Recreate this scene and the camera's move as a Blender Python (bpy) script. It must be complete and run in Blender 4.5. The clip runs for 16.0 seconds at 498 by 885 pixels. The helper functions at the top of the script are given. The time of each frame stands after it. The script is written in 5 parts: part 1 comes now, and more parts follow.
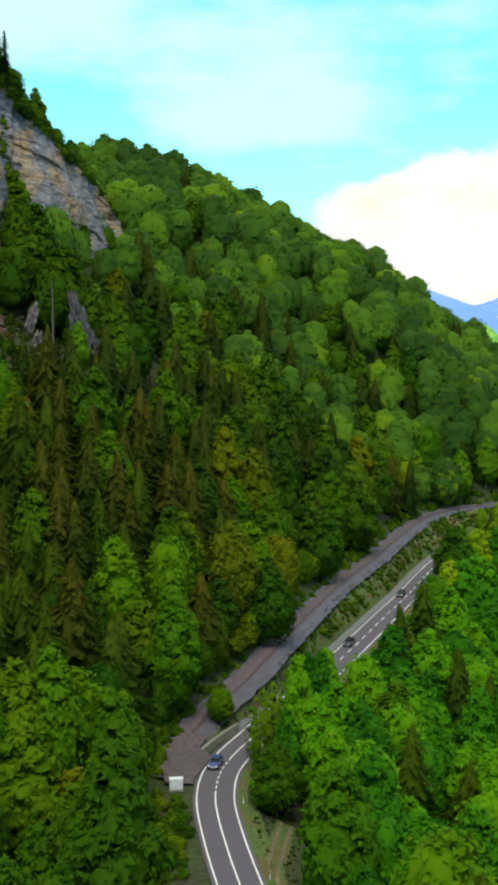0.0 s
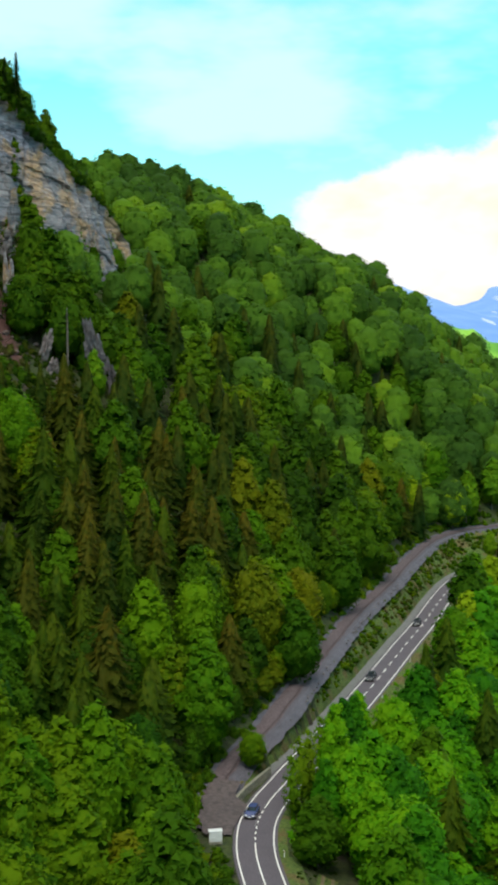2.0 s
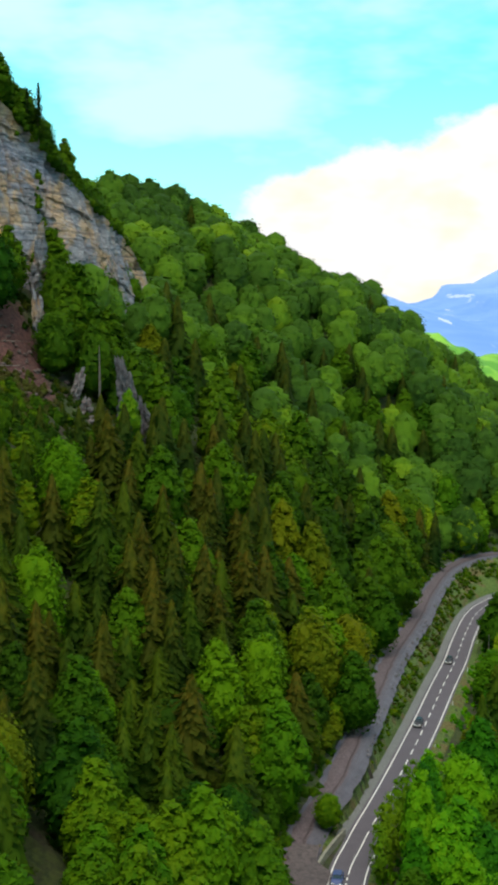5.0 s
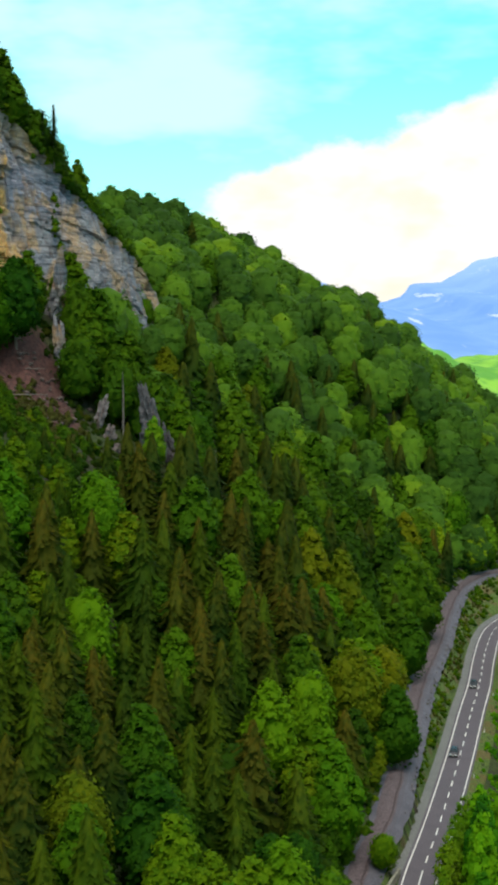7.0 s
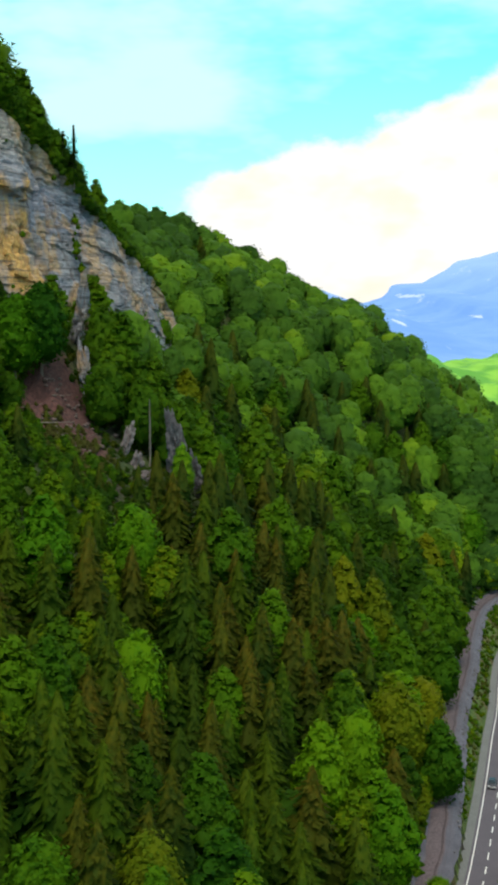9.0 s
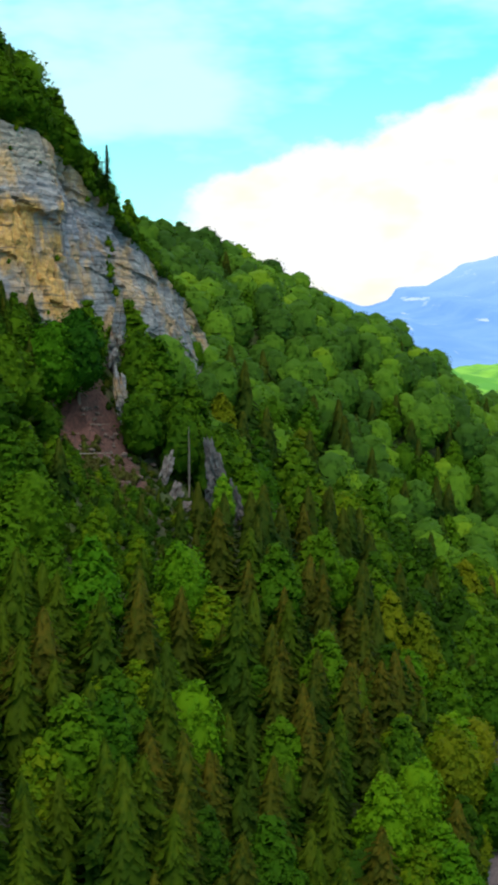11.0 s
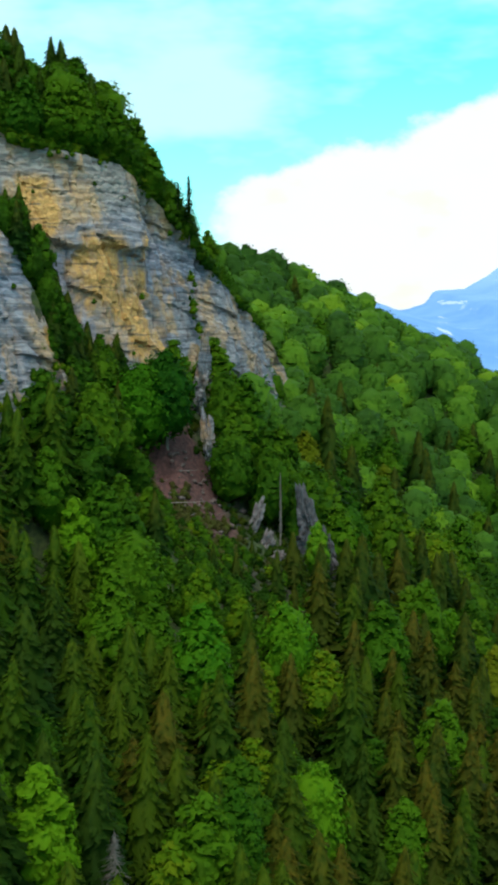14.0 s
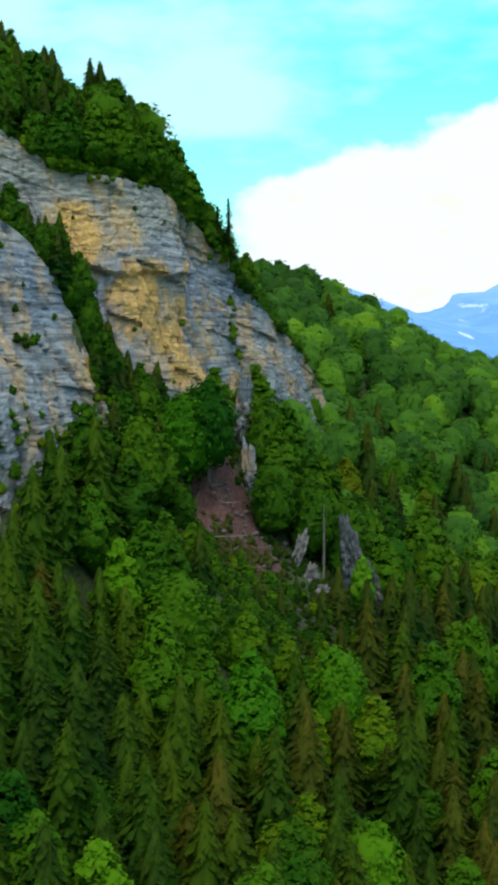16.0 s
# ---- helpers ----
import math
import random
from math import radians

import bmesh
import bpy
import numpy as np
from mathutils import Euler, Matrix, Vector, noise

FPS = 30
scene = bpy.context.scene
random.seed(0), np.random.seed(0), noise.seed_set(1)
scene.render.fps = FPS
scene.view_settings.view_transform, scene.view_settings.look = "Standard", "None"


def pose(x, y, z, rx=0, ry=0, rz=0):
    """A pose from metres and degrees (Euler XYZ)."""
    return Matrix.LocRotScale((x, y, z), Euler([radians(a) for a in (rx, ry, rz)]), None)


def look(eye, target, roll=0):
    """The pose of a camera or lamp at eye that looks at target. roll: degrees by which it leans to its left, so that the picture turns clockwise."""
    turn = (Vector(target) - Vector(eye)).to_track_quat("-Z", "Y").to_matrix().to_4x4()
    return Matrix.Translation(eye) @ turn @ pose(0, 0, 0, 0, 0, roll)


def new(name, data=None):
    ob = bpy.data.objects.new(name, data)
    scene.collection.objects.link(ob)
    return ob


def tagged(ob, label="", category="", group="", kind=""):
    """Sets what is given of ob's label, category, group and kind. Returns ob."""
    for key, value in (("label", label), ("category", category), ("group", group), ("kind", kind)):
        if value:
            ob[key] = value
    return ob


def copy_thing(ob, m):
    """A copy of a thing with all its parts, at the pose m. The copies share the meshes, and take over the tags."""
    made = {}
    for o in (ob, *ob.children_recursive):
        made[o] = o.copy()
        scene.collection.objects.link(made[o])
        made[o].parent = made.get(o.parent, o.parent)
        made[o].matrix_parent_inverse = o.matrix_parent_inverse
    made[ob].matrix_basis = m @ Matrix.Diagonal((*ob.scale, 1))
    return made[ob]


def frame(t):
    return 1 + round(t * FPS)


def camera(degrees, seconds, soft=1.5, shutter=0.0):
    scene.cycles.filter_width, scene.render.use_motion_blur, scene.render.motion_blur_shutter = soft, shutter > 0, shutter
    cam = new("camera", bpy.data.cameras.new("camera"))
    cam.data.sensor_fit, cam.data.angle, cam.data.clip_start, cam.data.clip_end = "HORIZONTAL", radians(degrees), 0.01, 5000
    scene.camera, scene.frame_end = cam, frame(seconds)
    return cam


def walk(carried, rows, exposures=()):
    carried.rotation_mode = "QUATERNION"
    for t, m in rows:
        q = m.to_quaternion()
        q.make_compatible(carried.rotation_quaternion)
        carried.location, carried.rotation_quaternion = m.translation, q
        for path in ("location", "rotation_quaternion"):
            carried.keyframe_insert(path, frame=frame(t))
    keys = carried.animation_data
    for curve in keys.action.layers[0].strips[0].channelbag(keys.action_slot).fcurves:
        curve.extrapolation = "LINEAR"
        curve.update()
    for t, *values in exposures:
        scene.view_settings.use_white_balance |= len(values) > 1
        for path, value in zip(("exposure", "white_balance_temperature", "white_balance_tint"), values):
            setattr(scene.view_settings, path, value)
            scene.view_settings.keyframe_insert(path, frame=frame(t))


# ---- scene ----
cam = camera(23.5, 16.0, soft=3.8)
METRES, EYE, TILT, LEAN, TURN = 115.0, 72.5, -6.0, 0.0, 0.0
ROWS = [
    (0.0, 0.0, 0.0, 0.0, 0.0, 0.0, -0.0),
    (0.5, -0.0161, 0.0035, 0.0172, -0.17, -0.03, -0.07),
    (1.0, -0.0346, 0.0067, 0.0342, -0.39, -0.05, -0.09),
    (1.5, -0.0559, 0.0098, 0.0517, -0.64, -0.08, -0.08),
    (2.0, -0.0797, 0.0111, 0.0691, -0.93, -0.11, -0.13),
    (2.5, -0.108, 0.0147, 0.0856, -1.29, -0.15, -0.19),
    (3.0, -0.1382, 0.0187, 0.1033, -1.59, -0.19, -0.15),
    (3.5, -0.1696, 0.0213, 0.1212, -1.92, -0.26, -0.11),
    (4.0, -0.2018, 0.0237, 0.1378, -2.37, -0.32, -0.16),
    (6.5, -0.3716, 0.0418, 0.2196, -4.76, -0.51, 0.19),
    (7.0, -0.4013, 0.0486, 0.2351, -5.06, -0.53, 0.25),
    (7.5, -0.4302, 0.0561, 0.2501, -5.32, -0.54, 0.35),
    (8.0, -0.4585, 0.0627, 0.265, -5.65, -0.58, 0.38),
    (10.5, -0.5632, 0.141, 0.339, -6.23, -0.53, 0.56),
    (11.0, -0.5823, 0.1608, 0.3544, -5.97, -0.5, 0.58),
    (11.5, -0.6012, 0.1814, 0.3698, -5.64, -0.47, 0.58),
    (12.0, -0.6201, 0.2013, 0.3849, -5.33, -0.45, 0.62),
    (12.5, -0.6396, 0.2202, 0.4001, -5.08, -0.44, 0.64),
    (13.0, -0.6592, 0.2395, 0.4148, -4.85, -0.42, 0.68),
    (13.5, -0.6781, 0.2561, 0.4297, -4.64, -0.41, 0.69),
    (14.0, -0.6962, 0.2732, 0.4445, -4.43, -0.39, 0.73),
    (14.5, -0.7124, 0.2899, 0.4594, -4.23, -0.36, 0.72),
    (15.0, -0.725, 0.3051, 0.4751, -4.04, -0.36, 0.65),
    (15.5, -0.7348, 0.3195, 0.4902, -3.83, -0.35, 0.58),
    (16.0, -0.7427, 0.3325, 0.5048, -3.61, -0.34, 0.56),
]
walk(cam, [(t, pose(0, 0, EYE, TILT, LEAN, TURN) @ pose(METRES * x, METRES * y, METRES * z, 90 + pitch, roll, yaw)) for t, x, y, z, yaw, pitch, roll in ROWS],
     exposures=[(0.0, 0.0, 6500, 10), (8.0, 0.0, 6500, 10), (12.0, 0.03, 6150, 6), (16.0, 0.05, 5780, 1)])


# ---- light ----
SUN_ELEVATION, SUN_AZIMUTH = 62.0, -172.0          # azimuth: degrees to the right of straight ahead
sun = new("sun", bpy.data.lights.new("sun", "SUN"))
sun.data.energy, sun.data.angle, sun.data.color = 3.0, radians(32), (1.0, 0.92, 0.78)
sun_way = Vector((math.sin(radians(SUN_AZIMUTH)) * math.cos(radians(SUN_ELEVATION)),
                  math.cos(radians(SUN_AZIMUTH)) * math.cos(radians(SUN_ELEVATION)), math.sin(radians(SUN_ELEVATION))))
sun.matrix_world = look(sun_way * 900, (0, 0, 0))


class Nodes:
    """Shorthand for building a node tree."""

    def __init__(self, tree):
        self.tree = tree
        tree.nodes.clear()

    def add(self, kind):
        return self.tree.nodes.new(kind)

    def link(self, a, b):
        self.tree.links.new(a, b)

    def put(self, socket, value):
        if isinstance(value, bpy.types.NodeSocket):
            self.link(value, socket)
        else:
            socket.default_value = value

    def math(self, operation, a, b=0.0, clamp=False):
        node = self.add("ShaderNodeMath")
        node.operation, node.use_clamp = operation, clamp
        self.put(node.inputs[0], a)
        self.put(node.inputs[1], b)
        return node.outputs[0]

    def step(self, value, low, high, a=0.0, b=1.0):
        node = self.add("ShaderNodeMapRange")
        node.interpolation_type = "SMOOTHSTEP"
        for i, v in enumerate((value, low, high, a, b)):
            self.put(node.inputs[i], v)
        return node.outputs[0]

    def noise(self, vector, scale, detail=4.0, rough=0.55, distortion=0.0):
        node = self.add("ShaderNodeTexNoise")
        self.put(node.inputs["Vector"], vector)
        node.inputs["Scale"].default_value, node.inputs["Detail"].default_value = scale, detail
        node.inputs["Roughness"].default_value, node.inputs["Distortion"].default_value = rough, distortion
        return node.outputs["Fac"]

    def mapped(self, vector, scale=(1, 1, 1), turn=(0, 0, 0)):
        node = self.add("ShaderNodeMapping")
        self.put(node.inputs["Vector"], vector)
        node.inputs["Scale"].default_value = scale
        node.inputs["Rotation"].default_value = [radians(a) for a in turn]
        return node.outputs[0]

    def mix(self, factor, a, b, blend="MIX"):
        node = self.add("ShaderNodeMix")
        node.data_type, node.blend_type = "RGBA", blend
        self.put(node.inputs[0], factor)
        for socket, value in ((node.inputs[6], a), (node.inputs[7], b)):
            self.put(socket, value if isinstance(value, bpy.types.NodeSocket) else (*value, 1))
        return node.outputs[2]

    def ramp(self, value, stops):
        node = self.add("ShaderNodeValToRGB")
        self.put(node.inputs[0], value)
        while len(node.color_ramp.elements) < len(stops):
            node.color_ramp.elements.new(1.0)
        for element, (place, colour) in zip(node.color_ramp.elements, stops):
            element.position, element.color = place, (*colour, 1)
        return node.outputs[0]

    def bump(self, height, strength, distance):
        node = self.add("ShaderNodeBump")
        self.put(node.inputs["Height"], height)
        node.inputs["Strength"].default_value, node.inputs["Distance"].default_value = strength, distance
        return node.outputs[0]


world = bpy.data.worlds.new("sky")
scene.world = world
world.use_nodes = True
n = Nodes(world.node_tree)
sky = n.add("ShaderNodeTexSky")
sky.sky_type, sky.sun_disc, sky.sun_elevation, sky.sun_rotation = "NISHITA", False, radians(SUN_ELEVATION), radians(SUN_AZIMUTH)
way = n.add("ShaderNodeTexCoord").outputs["Generated"]
split = n.add("ShaderNodeSeparateXYZ")
n.link(way, split.inputs[0])
ahead = n.math("MAXIMUM", n.math("ABSOLUTE", split.outputs[1]), 0.15)
across, height = n.math("DIVIDE", split.outputs[0], ahead), n.math("DIVIDE", split.outputs[2], ahead)
puffs = n.noise(n.mapped(way, (1, 1, 1.6)), 11.0, 7.0, 0.55)
broad = n.noise(n.mapped(way, (1, 1, 2.6)), 3.4, 5.0, 0.55)
# the bank of cumulus: its upper rim climbs to the right
rim = n.math("ADD", n.math("MULTIPLY", n.math("MINIMUM", n.math("SUBTRACT", across, 0.05), 0.1), 0.36), 0.102)
rim = n.math("ADD", rim, n.math("MULTIPLY", n.math("MAXIMUM", n.math("SUBTRACT", across, 0.2), 0.0), 0.62))
rim = n.math("ADD", n.math("MINIMUM", rim, 0.34), n.math("MULTIPLY", n.math("SUBTRACT", puffs, 0.5), 0.085))
under = n.step(n.math("SUBTRACT", rim, height), -0.006, 0.014)
side = n.step(n.math("ADD", across, n.math("MULTIPLY", n.math("SUBTRACT", puffs, 0.5), 0.16)), 0.010, 0.066)
bank = n.math("MULTIPLY", under, side)
wisps = n.math("MULTIPLY", n.step(broad, 0.42, 0.66), 0.8)
veil = n.step(height, 0.30, -0.02, 0.0, 0.55)
# unseen cloud cover high overhead, added to whiten the fill light
overhead = n.math("MULTIPLY", n.step(split.outputs[2], 0.34, 0.62), n.step(broad, 0.28, 0.48))
cloud = n.math("MAXIMUM", n.math("MAXIMUM", n.math("MAXIMUM", bank, wisps), veil), n.math("MULTIPLY", overhead, 0.9))
blue = n.mix(1.0, sky.outputs[0], (0.80, 2.9, 2.4), "MULTIPLY")
warmth = n.noise(n.mapped(way, (1, 1, 2.0)), 12.0, 3.0)
white = n.mix(n.step(warmth, 0.42, 0.66), (10.6, 10.5, 10.6), (10.4, 9.9, 8.2))
white = n.mix(n.math("MAXIMUM", bank, overhead), (8.4, 10.3, 10.7), white)
seen = n.mix(cloud, blue, white)
back = n.add("ShaderNodeBackground")
n.link(seen, back.inputs[0])
back.inputs[1].default_value = 0.10
n.link(back.outputs[0], n.add("ShaderNodeOutputWorld").inputs[0])


# ---- materials ----
def material(name):
    made = bpy.data.materials.new(name)
    made.use_nodes = True
    nodes = Nodes(made.node_tree)
    shader = nodes.add("ShaderNodeBsdfPrincipled")
    nodes.link(shader.outputs[0], nodes.add("ShaderNodeOutputMaterial").inputs[0])
    place = nodes.add("ShaderNodeNewGeometry").outputs["Position"]
    return made, nodes, shader, place


def plain(name, colour, rough=0.6, metal=0.0, spread=0.12, scale=3.0):
    """Paint, plastic or metal with slight dirt and wear."""
    made, nodes, shader, place = material(name)
    dirt = nodes.noise(place, scale, 5.0)
    dark = tuple(c * (1 - spread * 2) for c in colour)
    light = tuple(min(1, c * (1 + spread)) for c in colour)
    nodes.link(nodes.mix(nodes.step(dirt, 0.3, 0.7), dark, light), shader.inputs["Base Color"])
    shader.inputs["Roughness"].default_value, shader.inputs["Metallic"].default_value = rough, metal
    return made


# foliage tints, from the darkest tree to the palest
LEAF = ((0.0, (0.016, 0.042, 0.0027)), (0.3, (0.025, 0.067, 0.0027)), (0.6, (0.044, 0.096, 0.0027)),
        (0.85, (0.065, 0.124, 0.0027)), (1.0, (0.093, 0.134, 0.0027)))
VALLEY = ((0.0, (0.012, 0.069, 0.0036)), (0.35, (0.027, 0.124, 0.0032)), (0.7, (0.054, 0.193, 0.0032)), (1.0, (0.095, 0.234, 0.0032)))
NEARBY = ((0.0, (0.008, 0.038, 0.0027)), (0.35, (0.022, 0.072, 0.0027)), (0.7, (0.045, 0.114, 0.0027)), (1.0, (0.081, 0.149, 0.0027)))
FRESH = ((0.0, (0.009, 0.033, 0.0035)), (0.4, (0.018, 0.049, 0.0030)), (0.7, (0.029, 0.063, 0.0030)), (1.0, (0.042, 0.070, 0.0030)))
NEEDLE = ((0.0, (0.011, 0.031, 0.0039)), (0.4, (0.020, 0.043, 0.0039)), (0.7, (0.029, 0.049, 0.0039)), (1.0, (0.042, 0.051, 0.0050)))


def foliage(name, stops, single, crest=None):
    """Leaves: one tint for each tree, finer change from clump to clump, light coming through; a spruce bears cones and young growth at its crest."""
    made, nodes, shader, place = material(name)
    if single:
        tint = nodes.step(nodes.add("ShaderNodeObjectInfo").outputs["Random"], 0.0, 1.0, 0.15, 0.95)
    else:
        named = nodes.add("ShaderNodeAttribute")
        named.attribute_name = "tint"
        tint = named.outputs["Fac"]
    clump = nodes.noise(place, 0.55, 3.0)
    grain = nodes.add("ShaderNodeNewGeometry").outputs["Random Per Island"]
    shift = nodes.math("ADD", nodes.math("MULTIPLY", nodes.math("SUBTRACT", clump, 0.5), 0.30),
                       nodes.math("MULTIPLY", nodes.math("SUBTRACT", grain, 0.5), 0.34))
    colour = nodes.ramp(nodes.math("ADD", tint, shift, True), stops)
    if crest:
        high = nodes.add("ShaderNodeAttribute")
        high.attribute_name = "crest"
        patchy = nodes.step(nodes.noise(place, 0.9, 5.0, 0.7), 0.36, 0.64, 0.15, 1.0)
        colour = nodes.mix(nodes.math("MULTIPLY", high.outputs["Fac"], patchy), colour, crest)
    nodes.link(colour, shader.inputs["Base Color"])
    shader.inputs["Roughness"].default_value = 0.62
    shader.inputs["Specular IOR Level"].default_value = 0.03
    thin = nodes.add("ShaderNodeBsdfTranslucent")
    nodes.link(nodes.mix(1.0, colour, (1.15, 1.3, 0.4), "MULTIPLY"), thin.inputs[0])
    both = nodes.add("ShaderNodeMixShader")
    both.inputs[0].default_value = 0.28
    nodes.link(shader.outputs[0], both.inputs[1])
    nodes.link(thin.outputs[0], both.inputs[2])
    output = [node for node in nodes.tree.nodes if node.bl_idname == "ShaderNodeOutputMaterial"][0]
    nodes.link(both.outputs[0], output.inputs[0])
    return made


LEAF_ONE, LEAF_MANY = foliage("leaf", LEAF, True), foliage("leaf_wood", LEAF, False)
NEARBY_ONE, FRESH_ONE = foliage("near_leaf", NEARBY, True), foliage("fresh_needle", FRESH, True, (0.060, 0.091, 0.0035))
DEEP_ONE = foliage("deep_leaf", ((0.0, (0.010, 0.046, 0.0027)), (1.0, (0.040, 0.118, 0.0023))), True)
YOUNG_ONE = foliage("young_leaf", ((0.0, (0.060, 0.165, 0.006)), (1.0, (0.190, 0.280, 0.006))), True)
VALLEY_ONE, VALLEY_MANY = foliage("valley_leaf", VALLEY, True), foliage("valley_leaf_wood", VALLEY, False)
# leaves of the far slope, made paler and bluer to imitate distance haze
UPPER_HAZE = ((0.0, (0.026, 0.066, 0.0093)), (0.4, (0.052, 0.120, 0.0109)), (0.75, (0.085, 0.178, 0.0101)), (1.0, (0.123, 0.213, 0.0093)))
LEAF_HAZED = foliage("leaf_hazed_wood", UPPER_HAZE, False)
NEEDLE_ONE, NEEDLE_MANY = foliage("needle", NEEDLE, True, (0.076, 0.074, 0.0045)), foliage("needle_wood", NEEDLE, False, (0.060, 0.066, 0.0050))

WISPY = foliage("feathery_leaf", ((0.0, (0.052, 0.130, 0.0036)), (1.0, (0.096, 0.170, 0.0045))), True)
BARE_BUSH = foliage("bare_bush", ((0.0, (0.044, 0.038, 0.014)), (0.5, (0.062, 0.062, 0.015)), (1.0, (0.064, 0.084, 0.012))), False)

# single trees that stand out: two ends of each tint
BRIGHT_LEAF = foliage("bright_leaf", ((0.0, (0.031, 0.106, 0.0027)), (1.0, (0.082, 0.171, 0.0027))), True)
GREEN_LEAF = foliage("green_leaf", ((0.0, (0.021, 0.067, 0.0027)), (1.0, (0.053, 0.116, 0.0027))), True)
OLIVE_LEAF = foliage("olive_leaf", ((0.0, (0.052, 0.089, 0.0032)), (1.0, (0.112, 0.127, 0.0032))), True)
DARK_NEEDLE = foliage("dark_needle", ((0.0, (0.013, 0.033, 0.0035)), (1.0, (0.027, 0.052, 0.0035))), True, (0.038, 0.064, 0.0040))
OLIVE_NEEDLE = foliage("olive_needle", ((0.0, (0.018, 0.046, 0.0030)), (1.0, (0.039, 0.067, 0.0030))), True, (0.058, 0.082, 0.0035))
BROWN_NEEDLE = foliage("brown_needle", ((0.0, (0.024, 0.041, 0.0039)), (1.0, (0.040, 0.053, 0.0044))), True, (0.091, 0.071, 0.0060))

BARK, n, s, p = material("bark")
n.link(n.mix(n.noise(n.mapped(p, (1, 1, 0.2)), 6.0), (0.05, 0.04, 0.032), (0.17, 0.14, 0.115)), s.inputs["Base Color"])
n.link(n.bump(n.noise(n.mapped(p, (1, 1, 0.2)), 9.0), 0.6, 0.05), s.inputs["Normal"])
s.inputs["Roughness"].default_value = 0.9

DEAD, n, s, p = material("dead_wood")
n.link(n.mix(n.noise(p, 2.0), (0.105, 0.082, 0.070), (0.23, 0.185, 0.160)), s.inputs["Base Color"])
s.inputs["Roughness"].default_value = 0.9

ROCK, n, s, p = material("limestone")
bed = n.noise(n.mapped(p, (0.5, 0.5, 2.6), (14, -10, 0)), 0.45, 6.0, 0.6, 0.6)
runs = n.noise(n.mapped(p, (1, 1, 0.16)), 0.5, 6.0, 0.62)
stain = n.noise(n.mapped(p, (1, 1, 0.75)), 0.11, 5.0, 0.6, 0.5)
fine = n.noise(p, 1.3, 8.0, 0.65)
grey = n.mix(n.step(bed, 0.36, 0.64), (0.112, 0.114, 0.134), (0.235, 0.232, 0.252))
ochre = n.mix(n.step(fine, 0.35, 0.65), (0.31, 0.158, 0.036), (0.50, 0.298, 0.082))
wide = n.noise(n.mapped(p, (1, 1, 1.5)), 0.07, 3.0, 0.55, 0.4)
grey = n.mix(n.math("MULTIPLY", n.step(wide, 0.44, 0.60), 0.55), grey, n.mix(n.step(bed, 0.36, 0.64), (0.095, 0.105, 0.145), (0.215, 0.225, 0.27)))
level = n.add("ShaderNodeSeparateXYZ")
n.link(p, level.inputs[0])
above = n.step(n.math("ADD", level.outputs[2], n.math("MULTIPLY", n.math("SUBTRACT", stain, 0.5), 30.0)), 138.0, 148.0, 0.0, 0.6)
grey = n.mix(above, grey, n.mix(n.step(bed, 0.36, 0.64), (0.150, 0.130, 0.100), (0.300, 0.262, 0.205)))
# the bluish shade under the brow, put into the colour as a band
height = n.math("ADD", level.outputs[2], n.math("MULTIPLY", n.math("SUBTRACT", wide, 0.5), 22.0))
band = n.math("MULTIPLY", n.step(height, 122.0, 127.0), n.step(height, 138.0, 133.0))
grey = n.mix(n.math("MULTIPLY", band, 0.75), grey, n.mix(n.step(bed, 0.36, 0.64), (0.092, 0.104, 0.150), (0.205, 0.225, 0.290)))
# iron-stained places on the wall: centre and radius
rusty = n.math("MULTIPLY", n.step(stain, 0.47, 0.62), 0.52)
for spot, radius in (((-105, 314, 143), 6.5), ((-90, 321, 128), 8.5), ((-85.5, 325, 120), 7.0), ((-82, 327, 113), 6.0), ((-78.5, 334, 134), 4.5), ((-80, 331, 127), 5.5), ((-77, 333, 113), 4.5), ((-101, 299, 112), 5.0)):
    apart = n.add("ShaderNodeVectorMath")
    apart.operation = "DISTANCE"
    n.link(p, apart.inputs[0])
    apart.inputs[1].default_value = spot
    blot = n.math("ADD", apart.outputs["Value"], n.math("MULTIPLY", n.math("SUBTRACT", stain, 0.5), radius * 2.6))
    rusty = n.math("MAXIMUM", rusty, n.step(blot, radius * 1.5, radius * 0.72, 0.0, 0.95))
c = n.mix(rusty, grey, ochre)
c = n.mix(n.math("MULTIPLY", n.step(runs, 0.56, 0.65), 0.38), c, (0.085, 0.085, 0.10))
seam = n.noise(n.mapped(p, (0.12, 0.12, 2.4), (9, -7, 0)), 0.42, 4.0, 0.55, 0.8)
c = n.mix(n.math("MULTIPLY", n.step(seam, 0.57, 0.62), 0.65), c, (0.048, 0.044, 0.048))
c = n.mix(n.math("MULTIPLY", n.step(fine, 0.58, 0.75), 0.25), c, (0.40, 0.35, 0.28))
n.link(c, s.inputs["Base Color"])
s.inputs["Roughness"].default_value = 0.88
n.link(n.bump(n.math("ADD", n.math("MULTIPLY", bed, 0.6), n.math("MULTIPLY", fine, 0.7)), 0.55, 0.45), s.inputs["Normal"])

SCREE_AT = (-73.0, 307.5)
GROUND, n, s, p = material("forest_floor")
patch, flat = n.add("ShaderNodeVectorMath"), n.add("ShaderNodeVectorMath")
patch.operation, flat.operation = "DISTANCE", "MULTIPLY"
n.link(p, flat.inputs[0])
flat.inputs[1].default_value = (1, 0.8, 0)
n.link(flat.outputs[0], patch.inputs[0])
patch.inputs[1].default_value = (SCREE_AT[0], SCREE_AT[1] * 0.8, 0)
big, small = n.noise(p, 0.11, 5.0), n.noise(p, 1.1, 6.0)
